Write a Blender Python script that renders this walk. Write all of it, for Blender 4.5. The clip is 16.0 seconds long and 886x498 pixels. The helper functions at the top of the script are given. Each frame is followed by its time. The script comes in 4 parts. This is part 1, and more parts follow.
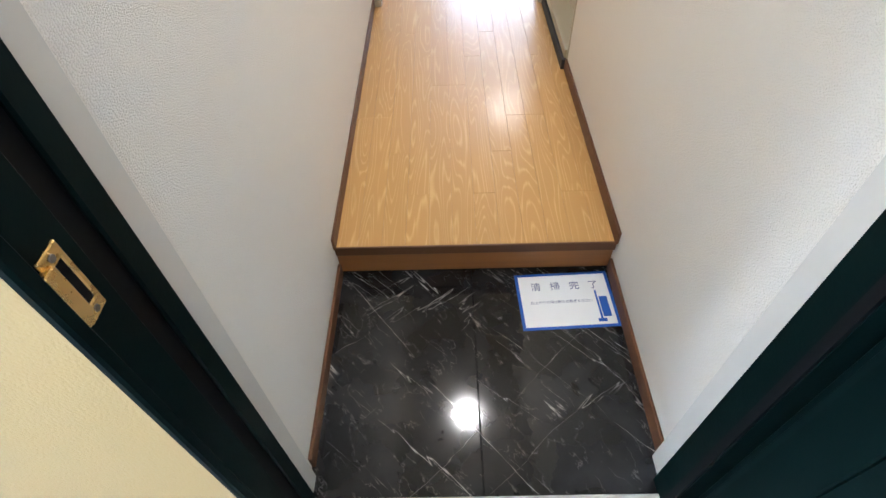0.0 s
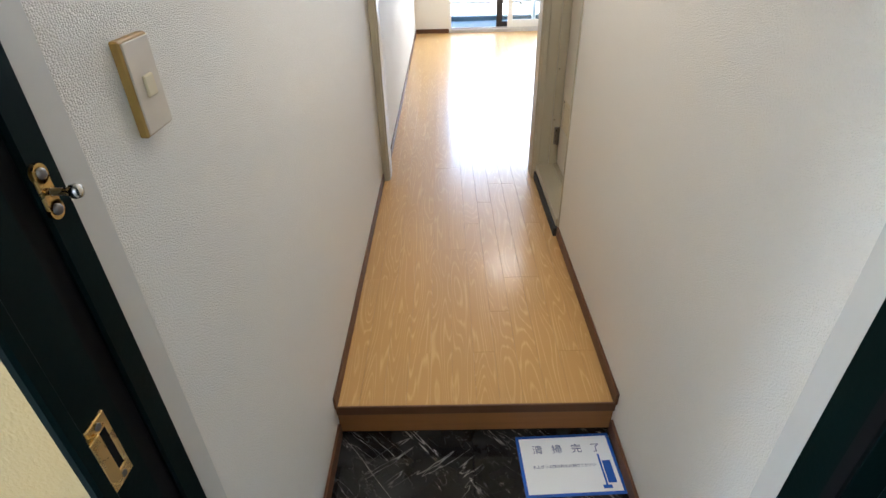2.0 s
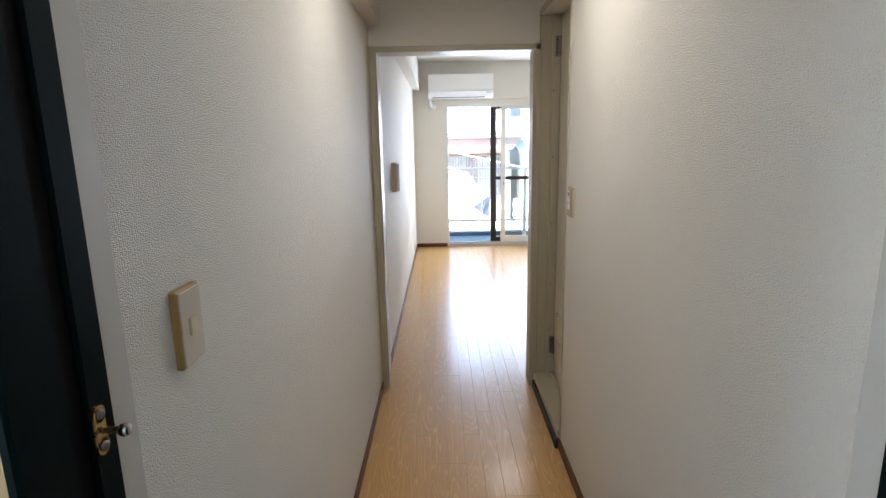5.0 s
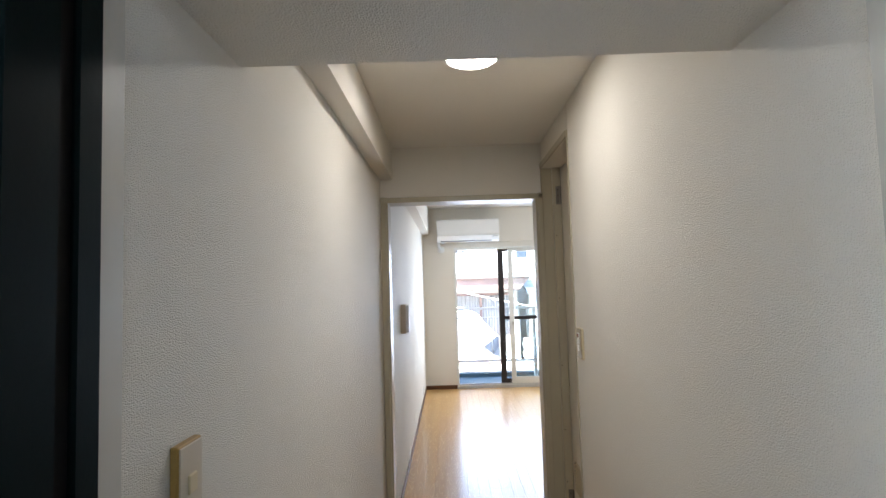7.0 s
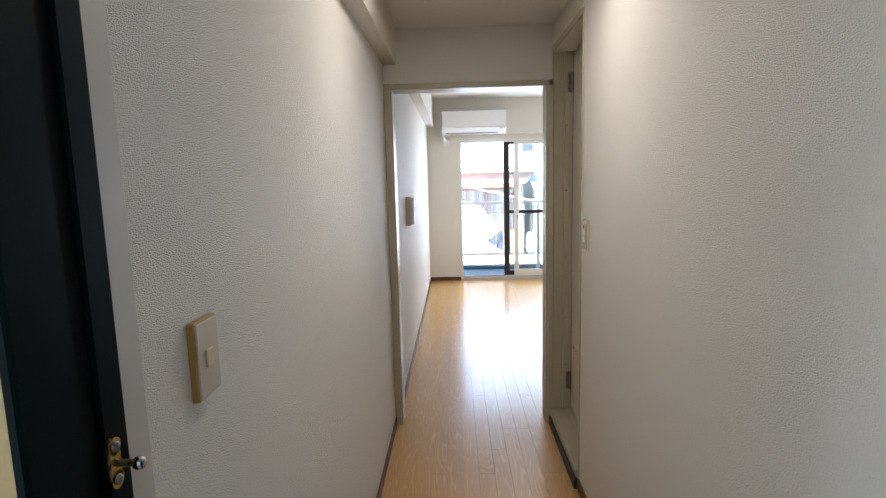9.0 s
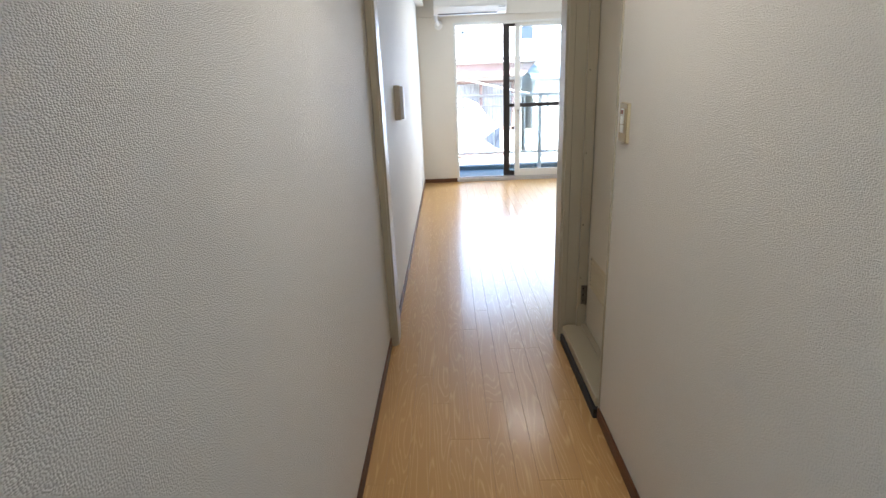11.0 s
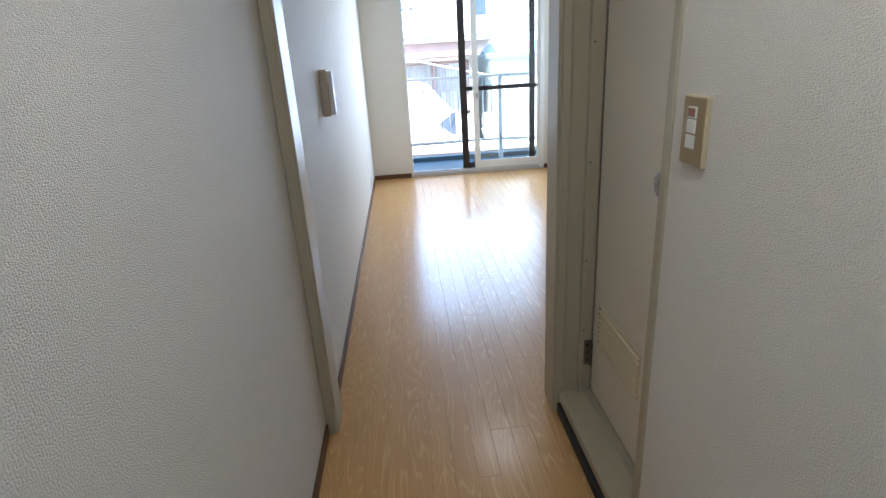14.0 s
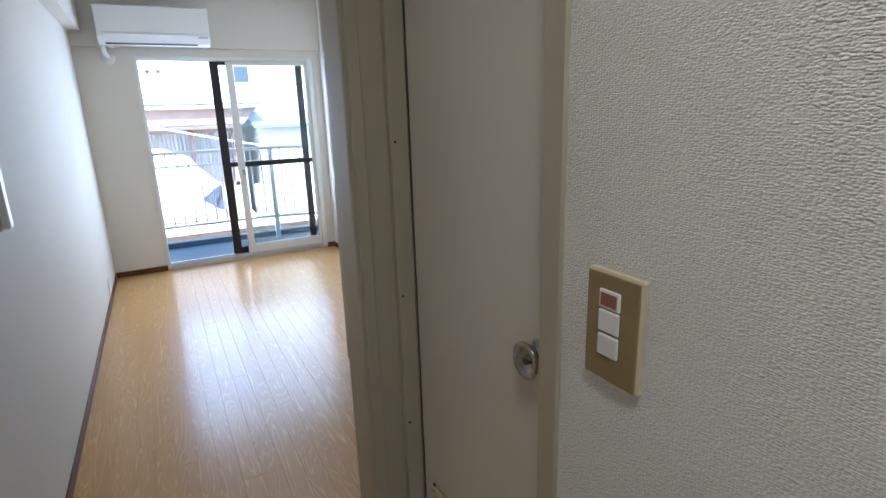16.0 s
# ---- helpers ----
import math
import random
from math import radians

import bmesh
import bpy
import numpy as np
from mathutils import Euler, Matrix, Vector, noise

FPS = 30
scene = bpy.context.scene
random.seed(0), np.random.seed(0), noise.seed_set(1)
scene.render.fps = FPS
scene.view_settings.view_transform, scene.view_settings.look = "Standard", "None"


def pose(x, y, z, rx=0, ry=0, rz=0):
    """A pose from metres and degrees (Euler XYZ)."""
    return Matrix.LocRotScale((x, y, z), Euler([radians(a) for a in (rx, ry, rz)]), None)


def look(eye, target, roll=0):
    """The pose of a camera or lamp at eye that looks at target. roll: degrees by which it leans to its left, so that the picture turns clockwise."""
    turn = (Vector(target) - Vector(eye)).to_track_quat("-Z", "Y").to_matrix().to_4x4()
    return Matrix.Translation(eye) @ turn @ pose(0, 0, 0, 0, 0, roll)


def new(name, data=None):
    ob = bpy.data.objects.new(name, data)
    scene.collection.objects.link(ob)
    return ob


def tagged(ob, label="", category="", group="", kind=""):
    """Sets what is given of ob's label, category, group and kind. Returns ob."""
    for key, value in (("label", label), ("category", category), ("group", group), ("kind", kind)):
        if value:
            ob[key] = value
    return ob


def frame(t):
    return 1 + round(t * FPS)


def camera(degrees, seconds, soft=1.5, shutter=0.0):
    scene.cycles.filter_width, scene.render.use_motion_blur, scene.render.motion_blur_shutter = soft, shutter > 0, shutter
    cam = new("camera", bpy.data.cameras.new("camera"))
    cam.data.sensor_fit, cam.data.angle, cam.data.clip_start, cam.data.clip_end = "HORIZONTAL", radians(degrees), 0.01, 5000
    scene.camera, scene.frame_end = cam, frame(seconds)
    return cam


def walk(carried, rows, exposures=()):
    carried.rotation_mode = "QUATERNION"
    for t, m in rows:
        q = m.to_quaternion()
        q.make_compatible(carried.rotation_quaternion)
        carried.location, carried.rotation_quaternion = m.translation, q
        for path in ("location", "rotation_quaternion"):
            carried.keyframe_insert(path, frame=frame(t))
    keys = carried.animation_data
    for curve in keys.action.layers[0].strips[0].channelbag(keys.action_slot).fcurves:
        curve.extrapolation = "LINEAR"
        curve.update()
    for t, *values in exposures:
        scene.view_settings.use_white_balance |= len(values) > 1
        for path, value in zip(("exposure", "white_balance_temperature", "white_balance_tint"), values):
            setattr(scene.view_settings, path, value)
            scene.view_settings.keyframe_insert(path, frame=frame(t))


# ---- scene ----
cam = camera(79.9, 16.0)
PATH = [
    (0, (-0.064, -0.376, 1.259), (-0.086, 0.93, -0.256), -2.0),
    (0.5, (-0.061, -0.383, 1.277), (-0.088, 1.019, -0.149), -2.0),
    (1, (-0.06, -0.392, 1.297), (-0.085, 1.108, -0.026), -1.7),
    (1.5, (-0.055, -0.408, 1.319), (-0.081, 1.188, 0.115), -1.6),
    (2, (-0.056, -0.422, 1.334), (-0.077, 1.257, 0.249), -1.5),
    (2.5, (-0.056, -0.44, 1.352), (-0.071, 1.312, 0.387), -1.3),
    (3, (-0.056, -0.457, 1.365), (-0.068, 1.358, 0.524), -1.3),
    (3.5, (-0.054, -0.464, 1.377), (-0.063, 1.4, 0.653), -1.2),
    (4, (-0.058, -0.471, 1.388), (-0.06, 1.433, 0.778), -1.1),
    (6.5, (-0.056, -0.509, 1.423), (-0.067, 1.491, 1.419), -1.4),
    (7, (-0.055, -0.509, 1.423), (-0.078, 1.487, 1.549), -1.7),
    (7.5, (-0.057, -0.504, 1.422), (-0.092, 1.491, 1.563), -1.8),
    (8, (-0.058, -0.499, 1.417), (-0.102, 1.501, 1.415), -1.7),
    (8.5, (-0.058, -0.497, 1.41), (-0.106, 1.497, 1.265), -1.5),
    (9, (-0.063, -0.489, 1.404), (-0.112, 1.493, 1.136), -1.4),
    (9.5, (-0.072, -0.472, 1.393), (-0.126, 1.492, 1.019), -1.5),
    (10, (-0.08, -0.396, 1.369), (-0.137, 1.544, 0.886), -1.8),
    (12.5, (-0.094, 0.541, 1.315), (-0.054, 2.413, 0.613), -3.5),
    (13, (-0.07, 0.656, 1.317), (0.006, 2.526, 0.612), -3.7),
    (13.5, (-0.06, 0.707, 1.321), (0.038, 2.576, 0.615), -3.6),
    (14, (-0.053, 0.734, 1.319), (0.06, 2.605, 0.62), -3.5),
    (14.5, (-0.052, 0.806, 1.316), (0.09, 2.686, 0.651), -3.0),
    (15, (-0.05, 1.0, 1.317), (0.285, 2.884, 0.734), -2.0),
    (15.5, (-0.018, 1.169, 1.368), (0.577, 2.991, 0.798), -1.6),
    (16, (0.069, 1.278, 1.39), (0.968, 2.988, 0.873), -1.8),
]
walk(cam, [(t, look(eye, target, roll)) for t, eye, target, roll in PATH],
     exposures=[(0.0, 5.1, 6350, 12), (0.5, 5.0, 6400, 10), (1.5, 4.72, 6400, 10), (3.5, 4.15, 6350, 11), (6.5, 3.75, 6400, 11), (7.5, 3.75, 6400, 11), (9.5, 3.76, 6450, 12), (10.0, 3.95, 6450, 12), (12.5, 3.68, 5750, 8), (14.5, 3.66, 5700, 8), (16.0, 3.42, 5650, 9)])
# ---- tuning: daylight, lamps and paint ----
SKY, SUN = 0.12, 3.0
LAMP_GLOW, LAMP_W, ROOM_GLOW, ROOM_W = 1.6, 0.38, 0.16, 0.45
WINDOW_W = 4.0
WALL, CEIL = (0.74, 0.69, 0.60), (0.78, 0.74, 0.67)

# ---- light ----
world = bpy.data.worlds.new("daylight")
scene.world = world
world.use_nodes = True
wn = world.node_tree
sky = wn.nodes.new("ShaderNodeTexSky")
sky.sky_type, sky.sun_disc = "NISHITA", False
sky.sun_elevation, sky.sun_rotation = radians(62), radians(202)
wn.links.new(sky.outputs[0], wn.nodes["Background"].inputs[0])
wn.nodes["Background"].inputs[1].default_value = SKY

sun = new("sun", bpy.data.lights.new("sun", "SUN"))
sun.data.energy, sun.data.angle, sun.data.color = SUN, radians(0.6), (1.0, 0.96, 0.9)
sun.matrix_world = look((0, 0, 0), (0.20, 0.48, -1.0))


# added area lamp in the balcony window's opening, standing in for the sky's light
sky_fill = new("window_sky_fill", bpy.data.lights.new("window_sky_fill", "AREA"))
sky_fill.data.shape, sky_fill.data.size, sky_fill.data.size_y, sky_fill.data.energy, sky_fill.data.color = "RECTANGLE", 1.46, 1.30, WINDOW_W, (0.58, 0.74, 1.0)
sky_fill.matrix_world = look((0.7625, 6.64, 1.20), (0.7625, 3.0, 1.20))

# ---- materials ----
def shade(name, base, rough=0.5, metal=0.0, vary=0.0, scale=6.0, bump=0.0, bscale=300.0, fine=0.0, stretch=(1, 1, 1), coat=0.0, rough_vary=0.0, spec=0.5):
    """A plain surface with colour drift at two scales, roughness drift and fine relief."""
    m = bpy.data.materials.new(name)
    m.use_nodes = True
    nt = m.node_tree
    b = nt.nodes["Principled BSDF"]
    b.inputs["Base Color"].default_value = (*base, 1)
    b.inputs["Roughness"].default_value = rough
    b.inputs["Metallic"].default_value = metal
    b.inputs["Coat Weight"].default_value = coat
    b.inputs["Coat Roughness"].default_value = 0.08
    b.inputs["Specular IOR Level"].default_value = spec
    co = nt.nodes.new("ShaderNodeTexCoord")
    mp = nt.nodes.new("ShaderNodeMapping")
    mp.inputs["Scale"].default_value = stretch
    nt.links.new(co.outputs["Object"], mp.inputs[0])
    if vary:
        n1, n2 = nt.nodes.new("ShaderNodeTexNoise"), nt.nodes.new("ShaderNodeTexNoise")
        n1.inputs["Scale"].default_value, n2.inputs["Scale"].default_value = scale, scale * 17
        n1.inputs["Detail"].default_value = 5
        add = nt.nodes.new("ShaderNodeMath")
        add.operation = "MULTIPLY_ADD"
        add.inputs[1].default_value = fine
        mix = nt.nodes.new("ShaderNodeMix")
        mix.data_type = "RGBA"
        mix.inputs[6].default_value = (*[c * (1 - vary) for c in base], 1)
        mix.inputs[7].default_value = (*[min(1, c * (1 + vary)) for c in base], 1)
        for n in (n1, n2):
            nt.links.new(mp.outputs[0], n.inputs["Vector"])
        nt.links.new(n2.outputs[0], add.inputs[0])
        nt.links.new(n1.outputs[0], add.inputs[2])
        nt.links.new(add.outputs[0], mix.inputs[0])
        nt.links.new(mix.outputs[2], b.inputs["Base Color"])
        if rough_vary:
            r = nt.nodes.new("ShaderNodeMapRange")
            r.inputs["From Min"].default_value, r.inputs["From Max"].default_value = 0.3, 0.7
            r.inputs["To Min"].default_value, r.inputs["To Max"].default_value = rough - rough_vary, rough + rough_vary
            nt.links.new(n1.outputs[0], r.inputs[0])
            nt.links.new(r.outputs[0], b.inputs["Roughness"])
    if bump:
        nb = nt.nodes.new("ShaderNodeTexNoise")
        nb.inputs["Scale"].default_value, nb.inputs["Detail"].default_value = bscale, 3
        bp = nt.nodes.new("ShaderNodeBump")
        bp.inputs["Strength"].default_value, bp.inputs["Distance"].default_value = bump, 0.002
        nt.links.new(mp.outputs[0], nb.inputs["Vector"])
        nt.links.new(nb.outputs[0], bp.inputs["Height"])
        nt.links.new(bp.outputs[0], b.inputs["Normal"])
    return m


def wallpaper():
    """Off-white vinyl paper with a coarse woven relief: short horizontal threads of uneven height."""
    m = shade("wallpaper", WALL, 0.62, vary=0.035, scale=1.6, fine=0.15, spec=0.3)
    nt = m.node_tree
    b = nt.nodes["Principled BSDF"]
    co = nt.nodes.new("ShaderNodeTexCoord")
    mp = nt.nodes.new("ShaderNodeMapping")
    mp.inputs["Scale"].default_value = (255, 255, 470)
    warp = nt.nodes.new("ShaderNodeTexNoise")
    warp.inputs["Scale"].default_value, warp.inputs["Detail"].default_value = 0.5, 2.0
    jig = nt.nodes.new("ShaderNodeVectorMath")
    jig.operation = "MULTIPLY_ADD"
    jig.inputs[1].default_value = (1.0, 1.0, 1.0)
    mx = nt.nodes.new("ShaderNodeTexVoronoi")
    mx.inputs["Scale"].default_value, mx.inputs["Randomness"].default_value = 1.0, 0.62
    nt.links.new(co.outputs["Object"], mp.inputs[0])
    nt.links.new(mp.outputs[0], warp.inputs["Vector"])
    nt.links.new(warp.outputs["Color"], jig.inputs[0])
    nt.links.new(mp.outputs[0], jig.inputs[2])
    nt.links.new(jig.outputs[0], mx.inputs["Vector"])
    bp = nt.nodes.new("ShaderNodeBump")
    bp.inputs["Strength"].default_value, bp.inputs["Distance"].default_value = 0.8, 0.0027
    bp.invert = True
    nt.links.new(mx.outputs[0], bp.inputs["Height"])
    nt.links.new(bp.outputs[0], b.inputs["Normal"])
    return m


def oak():
    """Honey-coloured printed oak strip with a glossy, unevenly worn wax coat."""
    m = bpy.data.materials.new("oak_floor")
    m.use_nodes = True
    nt = m.node_tree
    b = nt.nodes["Principled BSDF"]
    geo = nt.nodes.new("ShaderNodeNewGeometry")
    info = nt.nodes.new("ShaderNodeObjectInfo")
    off = nt.nodes.new("ShaderNodeVectorMath")
    off.operation = "MULTIPLY_ADD"
    off.inputs[1].default_value = (3.0, 37.0, 5.0)
    nt.links.new(info.outputs["Random"], off.inputs[0])
    nt.links.new(geo.outputs["Position"], off.inputs[2])
    mp = nt.nodes.new("ShaderNodeMapping")
    mp.inputs["Scale"].default_value = (9.0, 0.9, 1)
    nt.links.new(off.outputs[0], mp.inputs[0])
    wave = nt.nodes.new("ShaderNodeTexNoise")
    wave.inputs["Scale"].default_value, wave.inputs["Detail"].default_value, wave.inputs["Distortion"].default_value = 1.4, 1.0, 0.25
    nt.links.new(mp.outputs[0], wave.inputs["Vector"])
    rings = nt.nodes.new("ShaderNodeMath")
    rings.operation = "MULTIPLY"
    rings.inputs[1].default_value = 17.0
    nt.links.new(wave.outputs[0], rings.inputs[0])
    fr = nt.nodes.new("ShaderNodeMath")
    fr.operation = "PINGPONG"
    fr.inputs[1].default_value = 0.5
    nt.links.new(rings.outputs[0], fr.inputs[0])
    mp2 = nt.nodes.new("ShaderNodeMapping")
    mp2.inputs["Scale"].default_value = (150, 3.2, 1)
    nt.links.new(off.outputs[0], mp2.inputs[0])
    pores = nt.nodes.new("ShaderNodeTexNoise")
    pores.inputs["Scale"].default_value, pores.inputs["Detail"].default_value = 1.0, 3.0
    nt.links.new(mp2.outputs[0], pores.inputs["Vector"])
    sm = nt.nodes.new("ShaderNodeMath")
    sm.operation = "MULTIPLY_ADD"
    sm.inputs[1].default_value = 0.5
    nt.links.new(pores.outputs[0], sm.inputs[0])
    nt.links.new(fr.outputs[0], sm.inputs[2])
    ramp = nt.nodes.new("ShaderNodeValToRGB")
    ramp.color_ramp.elements[0].position, ramp.color_ramp.elements[0].color = 0.22, (0.617, 0.376, 0.152, 1)
    ramp.color_ramp.elements[1].position, ramp.color_ramp.elements[1].color = 0.42, (0.508, 0.28, 0.095, 1)
    nt.links.new(sm.outputs[0], ramp.inputs[0])
    hsv = nt.nodes.new("ShaderNodeHueSaturation")
    rv = nt.nodes.new("ShaderNodeMapRange")
    rv.inputs["To Min"].default_value, rv.inputs["To Max"].default_value = 0.97, 1.03
    nt.links.new(info.outputs["Random"], rv.inputs[0])
    nt.links.new(rv.outputs[0], hsv.inputs["Value"])
    nt.links.new(ramp.outputs[0], hsv.inputs["Color"])
    nt.links.new(hsv.outputs[0], b.inputs["Base Color"])
    wear = nt.nodes.new("ShaderNodeTexNoise")
    wear.inputs["Scale"].default_value, wear.inputs["Detail"].default_value = 3.0, 6.0
    nt.links.new(geo.outputs["Position"], wear.inputs["Vector"])
    rr = nt.nodes.new("ShaderNodeMapRange")
    rr.inputs["From Min"].default_value, rr.inputs["From Max"].default_value = 0.35, 0.7
    rr.inputs["To Min"].default_value, rr.inputs["To Max"].default_value = 0.13, 0.23
    nt.links.new(wear.outputs[0], rr.inputs[0])
    nt.links.new(rr.outputs[0], b.inputs["Coat Roughness"])
    b.inputs["Roughness"].default_value = 0.38
    b.inputs["Specular IOR Level"].default_value = 0.15
    b.inputs["Coat Weight"].default_value = 0.45
    b.inputs["Coat IOR"].default_value = 1.42
    bp = nt.nodes.new("ShaderNodeBump")
    bp.inputs["Strength"].default_value, bp.inputs["Distance"].default_value = 0.06, 0.001
    nt.links.new(sm.outputs[0], bp.inputs["Height"])
    nt.links.new(bp.outputs[0], b.inputs["Normal"])
    return m


def marble():
    """Polished black vinyl marble with thin pale veins and cloudy patches."""
    m = bpy.data.materials.new("black_marble")
    m.use_nodes = True
    nt = m.node_tree
    b = nt.nodes["Principled BSDF"]
    geo = nt.nodes.new("ShaderNodeNewGeometry")
    total = None
    for angle, stretch, scale, width, gain in ((50, (0.09, 1, 1), 5.0, 0.0034, 1.0), (44, (0.10, 1, 1), 7.5, 0.0030, 0.8), (-40, (0.13, 1, 1), 4.5, 0.0024, 0.55), (57, (0.35, 1, 1), 22.0, 0.007, 0.26)):
        mp = nt.nodes.new("ShaderNodeMapping")
        mp.inputs["Rotation"].default_value = (0, 0, radians(angle))
        mp2 = nt.nodes.new("ShaderNodeMapping")
        mp2.inputs["Scale"].default_value = stretch
        n = nt.nodes.new("ShaderNodeTexNoise")
        n.inputs["Scale"].default_value, n.inputs["Detail"].default_value, n.inputs["Roughness"].default_value = scale, 5.0, 0.55
        sub = nt.nodes.new("ShaderNodeMath")
        sub.operation = "SUBTRACT"
        sub.inputs[1].default_value = 0.5
        ab = nt.nodes.new("ShaderNodeMath")
        ab.operation = "ABSOLUTE"
        r = nt.nodes.new("ShaderNodeMapRange")
        r.inputs["From Min"].default_value, r.inputs["From Max"].default_value = 0.0, width
        r.inputs["To Min"].default_value, r.inputs["To Max"].default_value = gain, 0.0
        mask = nt.nodes.new("ShaderNodeTexNoise")
        mask.inputs["Scale"].default_value = scale * 0.9
        mr = nt.nodes.new("ShaderNodeMapRange")
        mr.inputs["From Min"].default_value, mr.inputs["From Max"].default_value = 0.45, 0.54
        mul = nt.nodes.new("ShaderNodeMath")
        mul.operation = "MULTIPLY"
        nt.links.new(geo.outputs["Position"], mp.inputs[0])
        nt.links.new(mp.outputs[0], mp2.inputs[0])
        nt.links.new(mp2.outputs[0], n.inputs["Vector"])
        nt.links.new(mp.outputs[0], mask.inputs["Vector"])
        nt.links.new(n.outputs[0], sub.inputs[0])
        nt.links.new(sub.outputs[0], ab.inputs[0])
        nt.links.new(ab.outputs[0], r.inputs[0])
        nt.links.new(mask.outputs[0], mr.inputs[0])
        nt.links.new(r.outputs[0], mul.inputs[0])
        nt.links.new(mr.outputs[0], mul.inputs[1])
        if total is None:
            total = mul
        else:
            mx = nt.nodes.new("ShaderNodeMath")
            mx.operation = "MAXIMUM"
            nt.links.new(total.outputs[0], mx.inputs[0])
            nt.links.new(mul.outputs[0], mx.inputs[1])
            total = mx
    cloud = nt.nodes.new("ShaderNodeTexNoise")
    cloud.inputs["Scale"].default_value, cloud.inputs["Detail"].default_value = 9.0, 8.0
    nt.links.new(geo.outputs["Position"], cloud.inputs["Vector"])
    ramp = nt.nodes.new("ShaderNodeValToRGB")
    ramp.color_ramp.elements[0].position, ramp.color_ramp.elements[0].color = 0.45, (0.010, 0.0095, 0.0095, 1)
    ramp.color_ramp.elements[1].position, ramp.color_ramp.elements[1].color = 0.85, (0.030, 0.029, 0.029, 1)
    nt.links.new(cloud.outputs[0], ramp.inputs[0])
    mix = nt.nodes.new("ShaderNodeMix")
    mix.data_type = "RGBA"
    mix.inputs[7].default_value = (0.42, 0.40, 0.37, 1)
    nt.links.new(total.outputs[0], mix.inputs[0])
    nt.links.new(ramp.outputs[0], mix.inputs[6])
    nt.links.new(mix.outputs[2], b.inputs["Base Color"])
    b.inputs["Roughness"].default_value = 0.10
    b.inputs["Specular IOR Level"].default_value = 0.4
    return m


def glow(name, colour, strength):
    m = bpy.data.materials.new(name)
    m.use_nodes = True
    b = m.node_tree.nodes["Principled BSDF"]
    b.inputs["Base Color"].default_value = (0.8, 0.8, 0.8, 1)
    b.inputs["Emission Color"].default_value = (*colour, 1)
    b.inputs["Emission Strength"].default_value = strength
    return m


def clear_glass(name, tint=(0.9, 0.96, 0.97)):
    m = bpy.data.materials.new(name)
    m.use_nodes = True
    b = m.node_tree.nodes["Principled BSDF"]
    b.inputs["Base Color"].default_value = (*tint, 1)
    b.inputs["Roughness"].default_value = 0.01
    b.inputs["Transmission Weight"].default_value = 1.0
    b.inputs["IOR"].default_value = 1.45
    return m


M_WALL = wallpaper()
M_CEIL = shade("ceiling_paper", CEIL, 0.8, vary=0.03, scale=1.5, bump=0.4, bscale=260)
M_OAK = oak()
M_OAKSUB = shade("floor_groove", (0.30, 0.16, 0.06), 0.6, vary=0.15)
M_MARBLE = marble()
M_BASE = shade("walnut_baseboard", (0.125, 0.054, 0.025), 0.5, spec=0.2, vary=0.2, scale=8, stretch=(1, 0.2, 6), bump=0.1, bscale=90)
M_NOSE = shade("walnut_nosing", (0.13, 0.056, 0.026), 0.5, spec=0.25, vary=0.2, scale=10, stretch=(0.3, 3, 3))
M_RISER = shade("orange_riser_wood", (0.27, 0.105, 0.028), 0.5, vary=0.22, scale=10, stretch=(0.25, 4, 6))
M_TRIM = shade("painted_trim", (0.41, 0.355, 0.245), 0.38, vary=0.05, scale=4, fine=0.2, bump=0.08, bscale=140)
M_STEELTRIM = shade("greyish_white_casing", (0.52, 0.485, 0.42), 0.45, vary=0.05, scale=6, fine=0.2)
M_DOORFACE = shade("cream_door_sheet", (0.66, 0.60, 0.49), 0.36, vary=0.05, scale=2.5, fine=0.15, rough_vary=0.06)
M_LOUVRE = shade("yellowed_plastic_louvre", (0.60, 0.51, 0.34), 0.45, vary=0.08, scale=20)
# near-black paint for shade in gaps, slots and under the door sill
M_SHADEPAINT = shade("painted_shade", (0.02, 0.018, 0.016), 0.7, vary=0.2)
M_GREEN = shade("dark_green_enamel", (0.0012, 0.0062, 0.0056), 0.5, spec=0.05, vary=0.25, scale=6, bump=0.12, bscale=120, rough_vary=0.06)
M_RUBBER = shade("black_rubber_seal", (0.004, 0.004, 0.0045), 0.6, spec=0.1, vary=0.3, scale=20)
M_BRASS = shade("worn_brass", (0.66, 0.43, 0.16), 0.28, 1.0, vary=0.25, scale=40, rough_vary=0.12)
M_CHROME = shade("brushed_steel", (0.48, 0.46, 0.43), 0.24, 1.0, vary=0.1, scale=60, rough_vary=0.08)
M_DARKSTEEL = shade("tarnished_steel", (0.20, 0.18, 0.16), 0.4, 1.0, vary=0.3, scale=60)
M_CREAMWALL = shade("cream_outer_wall", (0.40, 0.28, 0.118), 0.75, vary=0.05, scale=3, bump=0.35, bscale=240)
M_PLATE = shade("bronze_switch_plate", (0.33, 0.235, 0.105), 0.33, 0.35, vary=0.1, scale=30)
M_IVORY = shade("ivory_plastic", (0.60, 0.50, 0.31), 0.4, vary=0.06, scale=20)
M_SIDE = shade("amber_plastic", (0.36, 0.21, 0.05), 0.4, vary=0.1, scale=20)
M_PALEPLATE = shade("pale_plate", (0.55, 0.47, 0.36), 0.42, vary=0.06, scale=20)
M_BUTTON = shade("white_button", (0.70, 0.68, 0.60), 0.35, vary=0.04, scale=40)
M_REDLAMP = shade("smoky_red_lamp", (0.30, 0.12, 0.07), 0.2, vary=0.15, scale=90)
M_WHITE = shade("white_plastic", (0.80, 0.79, 0.76), 0.35, vary=0.03, scale=5)
